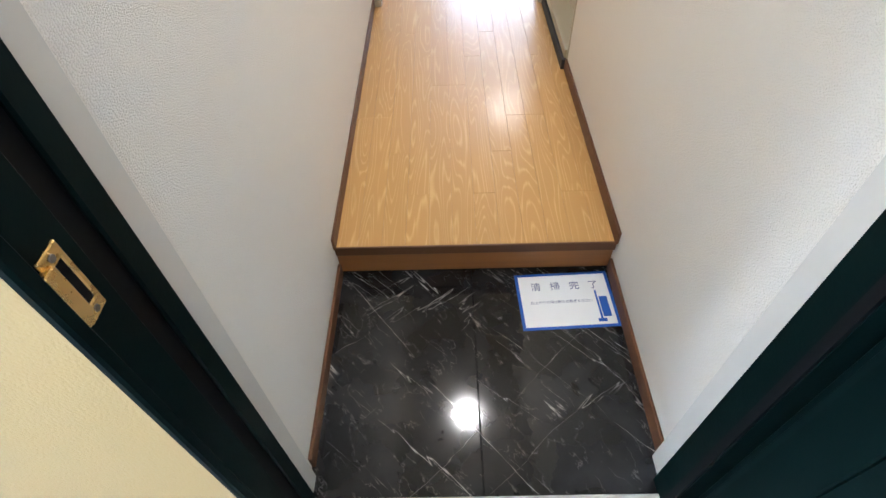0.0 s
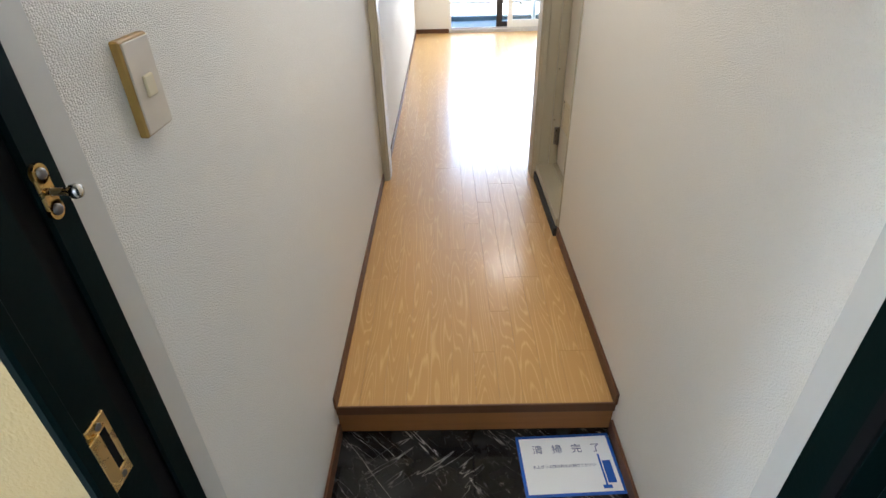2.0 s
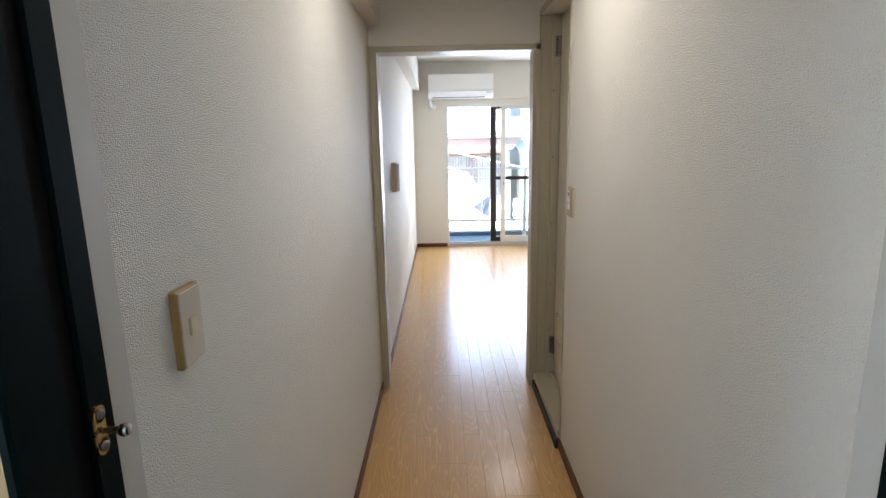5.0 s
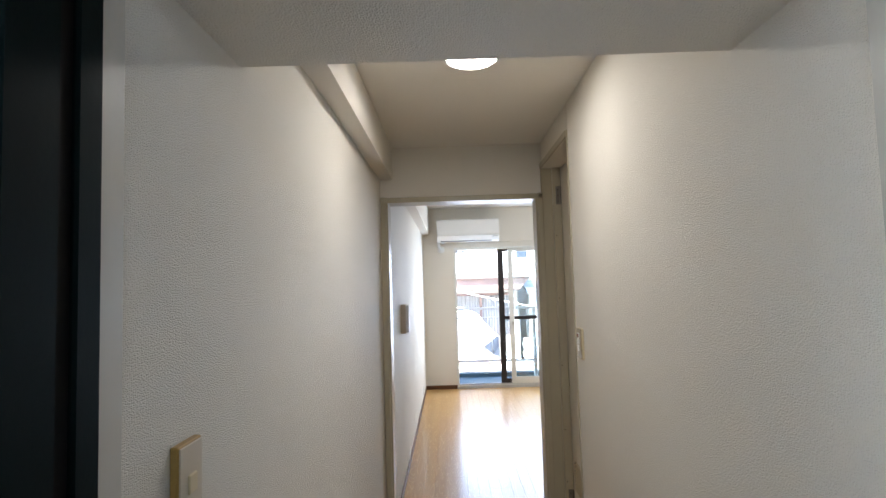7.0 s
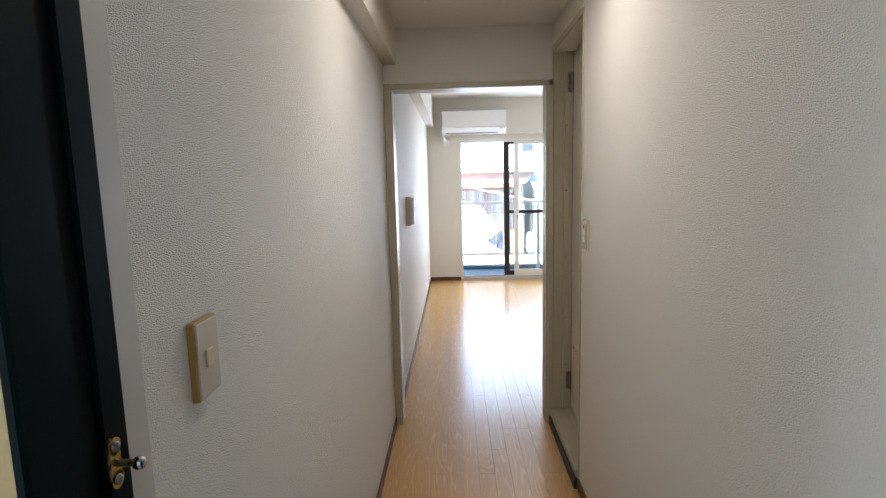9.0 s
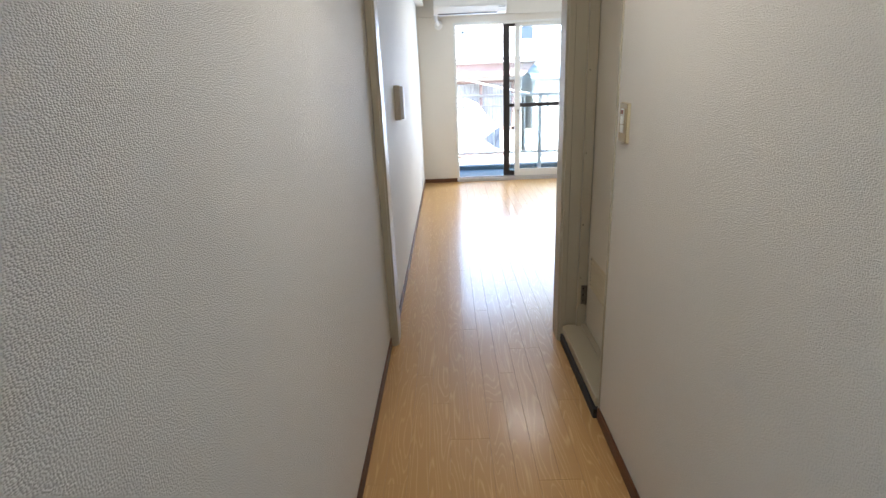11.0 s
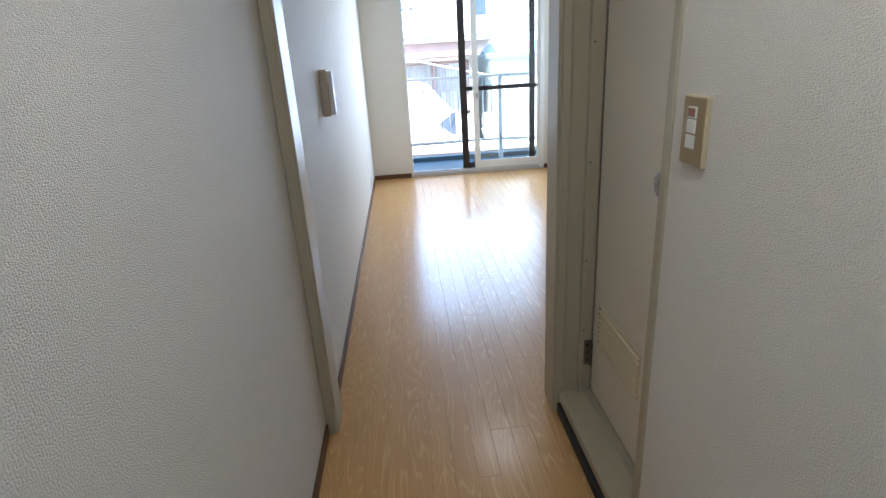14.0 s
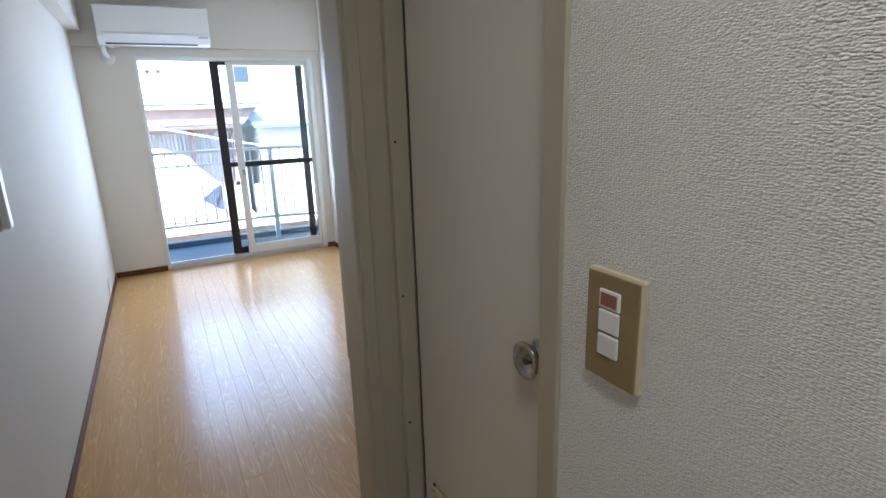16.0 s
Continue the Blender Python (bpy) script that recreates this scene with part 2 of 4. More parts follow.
M_GREYSLOT = shade("grey_slot", (0.10, 0.10, 0.10), 0.5, vary=0.2)
M_SASHWHITE = shade("cream_sash", (0.74, 0.73, 0.68), 0.35, vary=0.04, scale=6)
M_ALU = shade("sill_aluminium", (0.55, 0.56, 0.57), 0.35, 0.8, vary=0.1, scale=12)
M_BRONZE = shade("dark_bronze_sash", (0.030, 0.024, 0.022), 0.4, 0.3, vary=0.2, scale=10)
M_GLASS = clear_glass("window_glass")
M_PAPER = shade("laminated_paper", (0.80, 0.81, 0.80), 0.22, vary=0.02, scale=6)
M_BLUE = shade("blue_print", (0.02, 0.10, 0.42), 0.25, vary=0.08, scale=30)
M_NAVY = shade("navy_print", (0.015, 0.03, 0.14), 0.3, vary=0.1, scale=30)
M_BALCONY = shade("blue_green_balcony_sheet", (0.060, 0.105, 0.13), 0.6, vary=0.2, scale=3, fine=0.3, bump=0.2, bscale=60)
M_RAIL = shade("pale_painted_rail", (0.68, 0.69, 0.69), 0.4, 0.2, vary=0.08, scale=14)
M_CONCRETE = shade("painted_concrete", (0.46, 0.45, 0.42), 0.8, vary=0.12, scale=1.2, fine=0.3, bump=0.3, bscale=60)
M_GROUND = shade("grey_ground", (0.22, 0.21, 0.20), 0.9, vary=0.2, scale=0.8, fine=0.4, bump=0.4, bscale=30)
M_HOUSE = shade("pale_render", (0.62, 0.60, 0.55), 0.8, vary=0.08, scale=0.9, fine=0.2, bump=0.3, bscale=40)
M_FASCIA = shade("brown_fascia", (0.24, 0.17, 0.15), 0.55, vary=0.2, scale=3, fine=0.3)
M_TILE = shade("grey_roof_tile", (0.36, 0.36, 0.36), 0.6, vary=0.18, scale=2, fine=0.4)
M_SIDING = shade("white_siding", (0.66, 0.66, 0.63), 0.65, vary=0.06, scale=1.5, fine=0.2)
M_CURTAIN = shade("white_curtain", (0.66, 0.68, 0.70), 0.85, vary=0.06, scale=6)
M_BRICKY = shade("tan_brick", (0.40, 0.27, 0.19), 0.8, vary=0.2, scale=8, fine=0.4)
M_SHEETCOVER = shade("white_vinyl_cover", (0.70, 0.71, 0.72), 0.5, vary=0.06, scale=3)
M_BLUEROOF = shade("blue_grey_metal", (0.16, 0.22, 0.27), 0.5, vary=0.1, scale=3)
M_DARKBLUE = shade("dark_blue_panel", (0.05, 0.065, 0.09), 0.3, vary=0.2, scale=5)

# ---- building helpers ----
ORIGIN = {}


def thing(name, at=(0, 0, 0), label="", category="", group="", kind=""):
    ob = new(name)
    ob.location = at
    ob.empty_display_size = 0.05
    ORIGIN[ob.name] = Vector(at)
    return tagged(ob, label, category, group, kind)


def part(name, bm, material, parent=None, label="", smooth=False):
    """Link a bmesh drawn in room coordinates as one mesh object, under its thing or part if one is given."""
    off = ORIGIN.get(parent.name, Vector()) if parent else Vector()
    bmesh.ops.translate(bm, verts=bm.verts, vec=-off)
    bmesh.ops.recalc_face_normals(bm, faces=bm.faces)
    me = bpy.data.meshes.new(name)
    bm.to_mesh(me)
    bm.free()
    if smooth:
        for p in me.polygons:
            p.use_smooth = True
    me.materials.append(material)
    ob = new(name, me)
    ob.parent = parent
    ORIGIN[ob.name] = off
    if label:
        ob["label"] = label
    return ob


def setting(name, bm, material, label="", category=""):
    ob = part(name, bm, material)
    return tagged(ob, label, category, kind="structure")


def boxes(*dims, bevel=0.0, seg=1):
    """One bmesh of boxes (x0, x1, y0, y1, z0, z1)."""
    bm = bmesh.new()
    for x0, x1, y0, y1, z0, z1 in dims:
        bmesh.ops.create_cube(bm, size=1, matrix=Matrix.Translation(((x0 + x1) / 2, (y0 + y1) / 2, (z0 + z1) / 2)) @ Matrix.Diagonal((x1 - x0, y1 - y0, z1 - z0, 1)))
    if bevel:
        bmesh.ops.bevel(bm, geom=bm.edges[:], offset=bevel, segments=seg, affect="EDGES", profile=0.5)
    return bm


def drum(centre, axis, r0, r1, length, seg=32):
    """A cylinder or cone from centre along axis."""
    bm = bmesh.new()
    axis = Vector(axis).normalized()
    turn = axis.to_track_quat("Z", "Y").to_matrix().to_4x4()
    bmesh.ops.create_cone(bm, cap_ends=True, segments=seg, radius1=r0, radius2=r1, depth=length, matrix=Matrix.Translation(Vector(centre) + axis * length / 2) @ turn)
    return bm


def lathe(profile, centre, axis, seg=40):
    """A turned body: profile of (radius, height) from centre along axis."""
    bm = bmesh.new()
    turn = Matrix.Translation(centre) @ Vector(axis).to_track_quat("Z", "Y").to_matrix().to_4x4()
    rings = []
    for r, h in profile:
        if r < 1e-6:
            rings.append([bm.verts.new(turn @ Vector((0, 0, h)))])
        else:
            rings.append([bm.verts.new(turn @ Vector((r * math.cos(2 * math.pi * i / seg), r * math.sin(2 * math.pi * i / seg), h))) for i in range(seg)])
    for a, b in zip(rings, rings[1:]):
        for i in range(seg):
            j = (i + 1) % seg
            if len(a) == 1 and len(b) > 1:
                bm.faces.new((a[0], b[i], b[j]))
            elif len(b) == 1 and len(a) > 1:
                bm.faces.new((a[i], b[0], a[j]))
            elif len(a) > 1:
                bm.faces.new((a[i], b[i], b[j], a[j]))
    return bm


def extrude(profile, axis, a, b):
    """A prism: a closed 2D profile swept along 'x', 'y' or 'z' from a to b."""
    bm = bmesh.new()

    def at(p, s):
        return {"x": (s, p[0], p[1]), "y": (p[0], s, p[1]), "z": (p[0], p[1], s)}[axis]
    lo = [bm.verts.new(at(p, a)) for p in profile]
    hi = [bm.verts.new(at(p, b)) for p in profile]
    n = len(profile)
    bm.faces.new(lo)
    bm.faces.new(hi)
    for i in range(n):
        bm.faces.new((lo[i], lo[(i + 1) % n], hi[(i + 1) % n], hi[i]))
    return bm


def join(*bms):
    out = bmesh.new()
    for b in bms:
        me = bpy.data.meshes.new("tmp")
        b.to_mesh(me)
        b.free()
        out.from_mesh(me)
        bpy.data.meshes.remove(me)
    return out


# ---- plan ----
XL, XR = -0.428, 0.468        # corridor walls
YS, YJ = 0.72, 2.40           # step, room doorway
ZG = -0.13                    # entry floor
ZC, ZR = 2.18, 2.42           # corridor and room ceilings
RL, RR, RY = -0.415, 1.60, 6.66   # room walls
YO = -0.135                    # outer face of the front wall

# ---- floors ----
setting("floor", boxes((XL - 0.1, RR + 0.1, YS + 0.0225, RY + 0.02, -0.25, -0.004)), M_OAKSUB, "honey oak strip flooring with glossy wax", "floor")
floor_ob = bpy.data.objects["floor"]
entry = setting("floor_entry", boxes((XL - 0.05, XR + 0.05, -0.02, YS + 0.02, -0.25, ZG - 0.003)), M_RUBBER, "black marble vinyl entry floor", "floor")
part("tile", boxes((XL - 0.02, 0.0085, 0.012, YS + 0.01, ZG - 0.01, ZG), bevel=0.0015), M_MARBLE, entry)
part("tile", boxes((0.0105, XR + 0.02, 0.012, YS + 0.01, ZG - 0.01, ZG), bevel=0.0015), M_MARBLE, entry)
setting("door_threshold", boxes((XL + 0.02, XR - 0.02, -0.13, 0.010, ZG - 0.06, ZG + 0.012), bevel=0.003), M_STEELTRIM, "painted steel door threshold", "threshold")
setting("step_riser", boxes((XL + 0.001, XR - 0.001, YS + 0.012, YS + 0.03, ZG, -0.034)), M_RISER, "orange-brown wooden step riser", "step")
setting("step_nosing", boxes((XL + 0.001, XR - 0.001, YS, YS + 0.022, -0.036, -0.0045), (XL + 0.001, XR - 0.001, YS, YS + 0.006, -0.03, 0.001), bevel=0.002, seg=2), M_NOSE, "dark walnut step nosing", "step")

# ---- walls ----
setting("wall_west", boxes((XL - 0.16, XL, 0.03, YJ + 0.06, -0.25, 2.6)), M_WALL, "off-white textured wallpaper corridor wall", "wall")
setting("wall_west_room", boxes((RL - 0.16, RL, YJ + 0.06, RY + 0.2, -0.25, 2.6)), M_WALL, "off-white wallpapered room wall", "wall")
# east corridor wall, with the bathroom opening
BY0, BY1, BZ0, BZ1 = 1.749, 2.395, 0.075, 2.035
setting("wall_east", boxes((XR, XR + 0.12, 0.05, BY0 - 0.012, -0.25, 2.6), (XR, XR + 0.12, BY0, YJ + 0.06, BZ1, 2.6), (XR + 0.03, XR + 0.12, BY0 - 0.012, YJ - 0.03, -0.25, BZ0 - 0.03), (XR, XR + 0.12, YJ - 0.03, YJ + 0.06, -0.25, BZ0 - 0.03),
        (XR, XR + 0.12, BY1 + 0.03, YJ + 0.06, BZ0 - 0.03, BZ1)), M_WALL, "off-white textured wallpaper corridor wall", "wall")
setting("wall_bath_back", boxes((XR + 0.18, XR + 0.24, 1.6, YJ + 0.06, -0.25, 2.6)), M_WALL)
setting("wall_room_south", boxes((XR + 0.12, RR + 0.16, YJ + 0.06, YJ + 0.14, -0.25, 2.6)), M_WALL, "off-white wallpapered room wall", "wall")
setting("wall_east_room", boxes((RR, RR + 0.16, YJ + 0.14, RY + 0.2, -0.25, 2.6)), M_WALL, "off-white wallpapered room wall", "wall")
# lintel over the doorway
setting("wall_lintel", boxes((XL, XR, YJ + 0.0, YJ + 0.10, 1.895, 2.6)), M_WALL, "wallpapered wall over the doorway", "wall")
# north wall with the balcony opening
WX0, WX1, WZ0, WZ1 = 0.005, 1.52, 0.02, 1.885
setting("wall_north", boxes((RL - 0.1, WX0, RY, RY + 0.16, -0.25, 2.6), (WX1, RR + 0.1, RY, RY + 0.16, -0.25, 2.6), (WX0, WX1, RY, RY + 0.16, WZ1, 2.6), (WX0, WX1, RY, RY + 0.16, -0.25, WZ0 - 0.02)), M_WALL,
        "off-white wall round the balcony window", "wall")
setting("beam_north", boxes((RL, RR, RY - 0.035, RY, 1.955, ZR)), M_WALL, "wallpapered beam above the window", "beam")
# beams along the west wall
setting("beam_west", boxes((XL, -0.358, 0.435, YJ, 2.0, ZC + 0.02)), M_WALL, "boxed-in beam under the ceiling", "beam")
setting("beam_west_room", boxes((RL, -0.325, YJ + 0.10, RY - 0.035, 2.07, ZR)), M_WALL, "boxed-in beam under the ceiling", "beam")
setting("soffit_entry", boxes((XL, XR, 0.06, 0.435, 1.828, 2.4)), M_WALL, "wallpapered low soffit over the entry", "soffit")
setting("partition_room", boxes((0.90, RR, 3.93, 4.03, 0.012, ZR)), M_WALL, "short white partition wall", "wall")
setting("trim_partition", boxes((0.872, 0.90, 3.92, 4.04, 0.0, ZR), bevel=0.002), M_TRIM, "beige partition edge trim", "trim")
# ceilings
setting("ceiling", boxes((XL, XR, 0.435, YJ, ZC, ZC + 0.12)), M_CEIL, "white papered corridor ceiling", "ceiling")
setting("ceiling_room", boxes((RL, RR, YJ + 0.10, RY, ZR, ZR + 0.12)), M_CEIL, "white papered room ceiling", "ceiling")
# unseen slab; its overhang past the entrance is added to shade the doorway
setting("unseen_roof_slab", boxes((-3.0, 4.0, -2.1, RY + 0.2, 2.6, 2.8)), M_CONCRETE)

# baseboards
BB = 0.05


def baseboard(name, *d):
    setting(name, boxes(*d, bevel=0.002), M_BASE, "dark walnut baseboard", "baseboard")


baseboard("baseboard", (XL, XL + 0.008, YS - 0.008, YJ - 0.019, 0.0, BB))
baseboard("baseboard", (XR - 0.010, XR, YS - 0.008, BY0 - 0.013, 0.0, BB))
# walnut kickboard coloured near black, with the shade under the sill painted in
setting("baseboard", boxes((XR - 0.024, XR + 0.03, BY0 - 0.012, YJ - 0.021, 0.0, 0.045), bevel=0.002), M_SHADEPAINT, "walnut kickboard under the bathroom door sill, shade painted black", "baseboard")
baseboard("baseboard", (RL, RL + 0.008, YJ + 0.11, RY, 0.0, BB))
baseboard("baseboard", (RL + 0.008, WX0 - 0.002, RY - 0.008, RY, 0.0, BB))
baseboard("baseboard", (WX1 + 0.002, RR - 0.008, RY - 0.008, RY, 0.0, BB))
baseboard("baseboard", (RR - 0.008, RR, 4.03, RY, 0.0, BB))
for nm, x0, x1 in (("baseboard_entry", XL, XL + 0.010), ("baseboard_entry", XR - 0.010, XR)):
    setting(nm, boxes((x0, x1, 0.09, YS + 0.0, ZG, ZG + 0.055), bevel=0.002), M_NOSE, "brown entry baseboard", "baseboard")

# ---- room doorway frame ----
dw = thing("door_frame", (0.0, YJ, 0), "beige painted timber frame of open doorway", "door frame", kind="structure")
part("jamb", join(boxes((XL, -0.386, YJ - 0.010, YJ + 0.12, 0, 1.89), bevel=0.003), boxes((XL + 0.001, -0.396, YJ - 0.018, YJ - 0.009, 0.0, 1.90), bevel=0.002)), M_TRIM, dw)
part("jamb", join(boxes((0.429, XR, YJ - 0.012, YJ + 0.105, 0, 1.89), bevel=0.003), boxes((0.440, XR, YJ - 0.020, YJ - 0.011, 0.0, 1.90), bevel=0.002)), M_TRIM, dw)
part("head", boxes((XL, XR, YJ - 0.02, YJ + 0.12, 1.868, 1.897), bevel=0.003), M_TRIM, dw)

# ---- bathroom door ----
bath = thing("door_2", (XR, 2.08, BZ0), "closed cream bathroom door with round steel knob", "door", kind="structure")
fr = part("frame", join(
    boxes((XR - 0.005, XR + 0.09, BY0 - 0.014, BY0 - 0.001, BZ0 - 0.03, BZ1 + 0.03), bevel=0.003),
    boxes((XR + 0.008, XR + 0.09, BY0 - 0.0015, BY0 + 0.042, BZ0 + 0.011, BZ1), bevel=0.003),
    boxes((XR - 0.006, XR + 0.10, BY1 - 0.004, BY1 + 0.028, BZ0 - 0.03, BZ1 + 0.03), bevel=0.003),
    boxes((XR + 0.055, XR + 0.10, BY1 - 0.022, BY1 - 0.002, BZ0, BZ1), bevel=0.002),
    boxes((XR - 0.010, XR + 0.10, BY0, BY1, BZ1 + 0.001, BZ1 + 0.03), bevel=0.003)), M_TRIM, bath, "greyish beige painted frame")
part("sill", join(boxes((XR - 0.014, XR + 0.16, BY0, BY1, BZ0 - 0.028, BZ0 + 0.012), bevel=0.004, seg=2), boxes((XR + 0.078, XR + 0.16, BY0, BY1, BZ0 + 0.01, BZ0 + 0.022), bevel=0.002)), M_TRIM, bath)
leaf = part("leaf", boxes((XR + 0.098, XR + 0.132, BY0 + 0.004, BY1 - 0.031, BZ0 + 0.030, BZ1 - 0.006), bevel=0.003), M_DOORFACE, bath)
# near-black boxes paint the shade in the gaps round the leaf
part("gap_shade", boxes((XR + 0.101, XR + 0.15, BY1 - 0.031, BY1 - 0.0225, BZ0 + 0.02, BZ1), (XR + 0.104, XR + 0.15, BY0, BY1 - 0.02, BZ0 + 0.02, BZ0 + 0.030)), M_SHADEPAINT, bath)
# louvre of thin slats
part("louvre_backing", boxes((XR + 0.0965, XR + 0.0985, 1.985, 2.315, 0.325, 0.48), bevel=0.0006), M_LOUVRE, leaf)
for i in range(8):
    z = 0.336 + i * 0.0176
    part("slat", extrude(((XR + 0.0968, z), (XR + 0.0905, z - 0.001), (XR + 0.0912, z + 0.002), (XR + 0.0968, z + 0.0065)), "y", 1.990, 2.310), M_LOUVRE, leaf, "yellowed plastic louvre slat")
    part("slot", boxes((XR + 0.0940, XR + 0.0966, 2.300, 2.3085, z + 0.0066, z + 0.0125)), M_SHADEPAINT, leaf)
# round steel knob with a dished face
kc = (XR + 0.0985, 1.893, 1.0)
knob = part("knob", lathe(((0.027, 0.0), (0.027, 0.004), (0.014, 0.008), (0.013, 0.018), (0.026, 0.024), (0.031, 0.032), (0.031, 0.036), (0.028, 0.038), (0.017, 0.033), (0.008, 0.031), (0.0, 0.031)), kc, (-1, 0, 0)), M_CHROME, leaf, "round brushed-steel knob", smooth=True)
part("key_slot", join(drum((kc[0] - 0.030, kc[1], kc[2]), (-1, 0, 0), 0.008, 0.007, 0.005, 20), boxes((kc[0] - 0.0375, kc[0] - 0.034, kc[1] - 0.0015, kc[1] + 0.0015, kc[2] - 0.006, kc[2] + 0.006), bevel=0.0008)), M_DARKSTEEL, knob)
for z in (0.21, 1.83):
    h = part("hinge", join(boxes((XR + 0.070, XR + 0.097, BY1 - 0.026, BY1 - 0.021, z, z + 0.10), bevel=0.001), drum((XR + 0.092, BY1 - 0.031, z), (0, 0, 1), 0.006, 0.006, 0.10, 14)), M_DARKSTEEL, bath, "tarnished steel butt hinge")
    for k in (0.018, 0.05, 0.082):
        part("screw", drum((XR + 0.080, BY1 - 0.0255, z + k), (0, -1, 0), 0.0035, 0.003, 0.001, 10), M_RUBBER, h)
for z in (0.35, 0.62, 0.96, 1.32, 1.66):
    part("screw_hole", drum((XR + 0.066, BY1 - 0.0215, z), (0, -1, 0), 0.0028, 0.0028, 0.0012, 10), M_RUBBER, bath)

# ---- entrance: steel frame, open door, outer wall ----
ent = thing("door_1", (0.0, -0.05, ZG), "dark green steel entrance door standing open", "door", kind="structure")
part("casing", join(boxes((XL - 0.03, XL + 0.014, 0.016, 0.070, ZG, 1.836), bevel=0.002), boxes((XR - 0.022, XR + 0.03, 0.05, 0.105, ZG, 1.836), bevel=0.002), boxes((XL, XR, 0.012, 0.058, 1.836, 1.90))), M_STEELTRIM, ent, "greyish white steel casing")
jl = part("frame_post", join(boxes((XL - 0.06, XL + 0.026, -0.022, 0.0155, ZG, 1.95), bevel=0.003), boxes((XL - 0.06, XL + 0.050, -0.128, -0.075, ZG, 1.95), bevel=0.003), boxes((XL + 0.046, XL + 0.058, -0.146, -0.1275, ZG, 1.95), bevel=0.003)), M_GREEN, ent)
part("frame_post", join(boxes((XR - 0.034, XR + 0.06, -0.03, 0.0495, ZG, 1.95), bevel=0.003), boxes((XR + 0.012, XR + 0.07, YO - 0.008, -0.03, ZG, 1.95), bevel=0.003)), M_GREEN, ent)
part("frame_head", boxes((XL - 0.06, XR + 0.06, YO - 0.012, 0.012, 1.89, 1.99), bevel=0.003), M_GREEN, ent)
part("seal", boxes((XL - 0.06, XL + 0.020, -0.076, -0.021, ZG, 1.95), (XR - 0.040, XR - 0.034, -0.03, -0.012, ZG, 1.90)), M_RUBBER, ent)
# brass strike plate on the post: a frame round a dark hole
sx, sy0, sy1, sz0, sz1 = XL + 0.0505, -0.122, -0.094, 0.871, 0.955
part("strike_plate", boxes((sx - 0.003, sx + 0.002, sy0, sy1, sz1 - 0.016, sz1), (sx - 0.003, sx + 0.002, sy0, sy1, sz0, sz0 + 0.016), (sx - 0.003, sx + 0.002, sy1 - 0.006, sy1, sz0 + 0.014, sz1 - 0.014),
     (sx - 0.003, sx + 0.007, sy0 - 0.008, sy0 + 0.008, sz0 + 0.008, sz1 - 0.008), bevel=0.0012), M_BRASS, jl, "worn brass strike plate")
part("keyhole", boxes((sx - 0.003, sx + 0.0005, sy0 + 0.008, sy1 - 0.006, sz0 + 0.016, sz1 - 0.016)), M_RUBBER, jl)
for z in (sz0 + 0.008, sz1 - 0.008):
    part("screw", drum((sx + 0.002, sy1 - 0.014, z), (1, 0, 0), 0.004, 0.0035, 0.0012, 14), M_DARKSTEEL, jl)
# door guard stud on a brass oval plate
gx, gy, gz = XL + 0.026, -0.013, 1.136
gp = part("guard_plate", join(boxes((gx, gx + 0.004, gy - 0.009, gy + 0.009, gz - 0.017, gz + 0.017), bevel=0.0015), drum((gx, gy, gz + 0.017), (1, 0, 0), 0.009, 0.009, 0.004, 24), drum((gx, gy, gz - 0.017), (1, 0, 0), 0.009, 0.009, 0.004, 24)), M_BRASS, jl, "brass door guard plate")
part("guard_stud", lathe(((0.0, 0.0), (0.0035, 0.001), (0.0035, 0.017), (0.006, 0.019), (0.0068, 0.023), (0.0055, 0.027), (0.0, 0.0285)), (gx + 0.004, gy, gz), (1, 0, 0), 24), M_CHROME, gp, smooth=True)
for z in (gz - 0.017, gz + 0.017):
    part("screw", lathe(((0.0055, 0.0), (0.005, 0.002), (0.003, 0.003), (0.0, 0.003)), (gx + 0.004, gy, z), (1, 0, 0), 18), M_DARKSTEEL, gp, smooth=True)
# open leaf, hung on the east post
turn = Matrix.Translation((XR + 0.052, -0.035, 0)) @ Matrix.Rotation(radians(-83), 4, "Z")
lf = boxes((0.0, 0.84, -0.042, -0.002, ZG + 0.02, 1.88), bevel=0.003)
lf.transform(turn)
dl = part("leaf", lf, M_GREEN, ent)
ed = boxes((0.02, 0.82, -0.0025, 0.004, ZG + 0.05, 1.84), bevel=0.003)
ed.transform(turn)
part("panel", ed, M_GREEN, dl)
kn = lathe(((0.026, 0.0), (0.026, 0.006), (0.010, 0.010), (0.010, 0.03), (0.025, 0.04), (0.027, 0.055), (0.018, 0.064), (0.0, 0.066)), (0.77, 0.004, 0.9), (0, 1, 0), 28)
kn.transform(turn)
part("knob", kn, M_BRASS, dl, smooth=True)
setting("wall_south", boxes((-3.0, XL - 0.065, YO, 0.028, -0.4, 2.6), (-3.0, XL + 0.0455, -0.142, -0.1285, -0.4, 2.6), (XR + 0.03, 4.0, YO, 0.05, -0.4, 2.6), (XL - 0.03, XR + 0.03, YO, 0.03, 1.99, 2.6)), M_CREAMWALL, "cream rendered outer wall by the entrance", "wall")
setting("floor_walkway", boxes((-3.0, 4.0, -1.55, YO, ZG - 0.16, ZG - 0.02)), M_CONCRETE, "grey concrete access walkway", "walkway")
# out-of-view wall, added across the walkway to block daylight from behind
setting("wall_daylight_block", boxes((-8, 9, -4.5, -4.2, -3.2, 9.0)), M_HOUSE, "unseen pale wall added to cut entrance daylight", "wall")
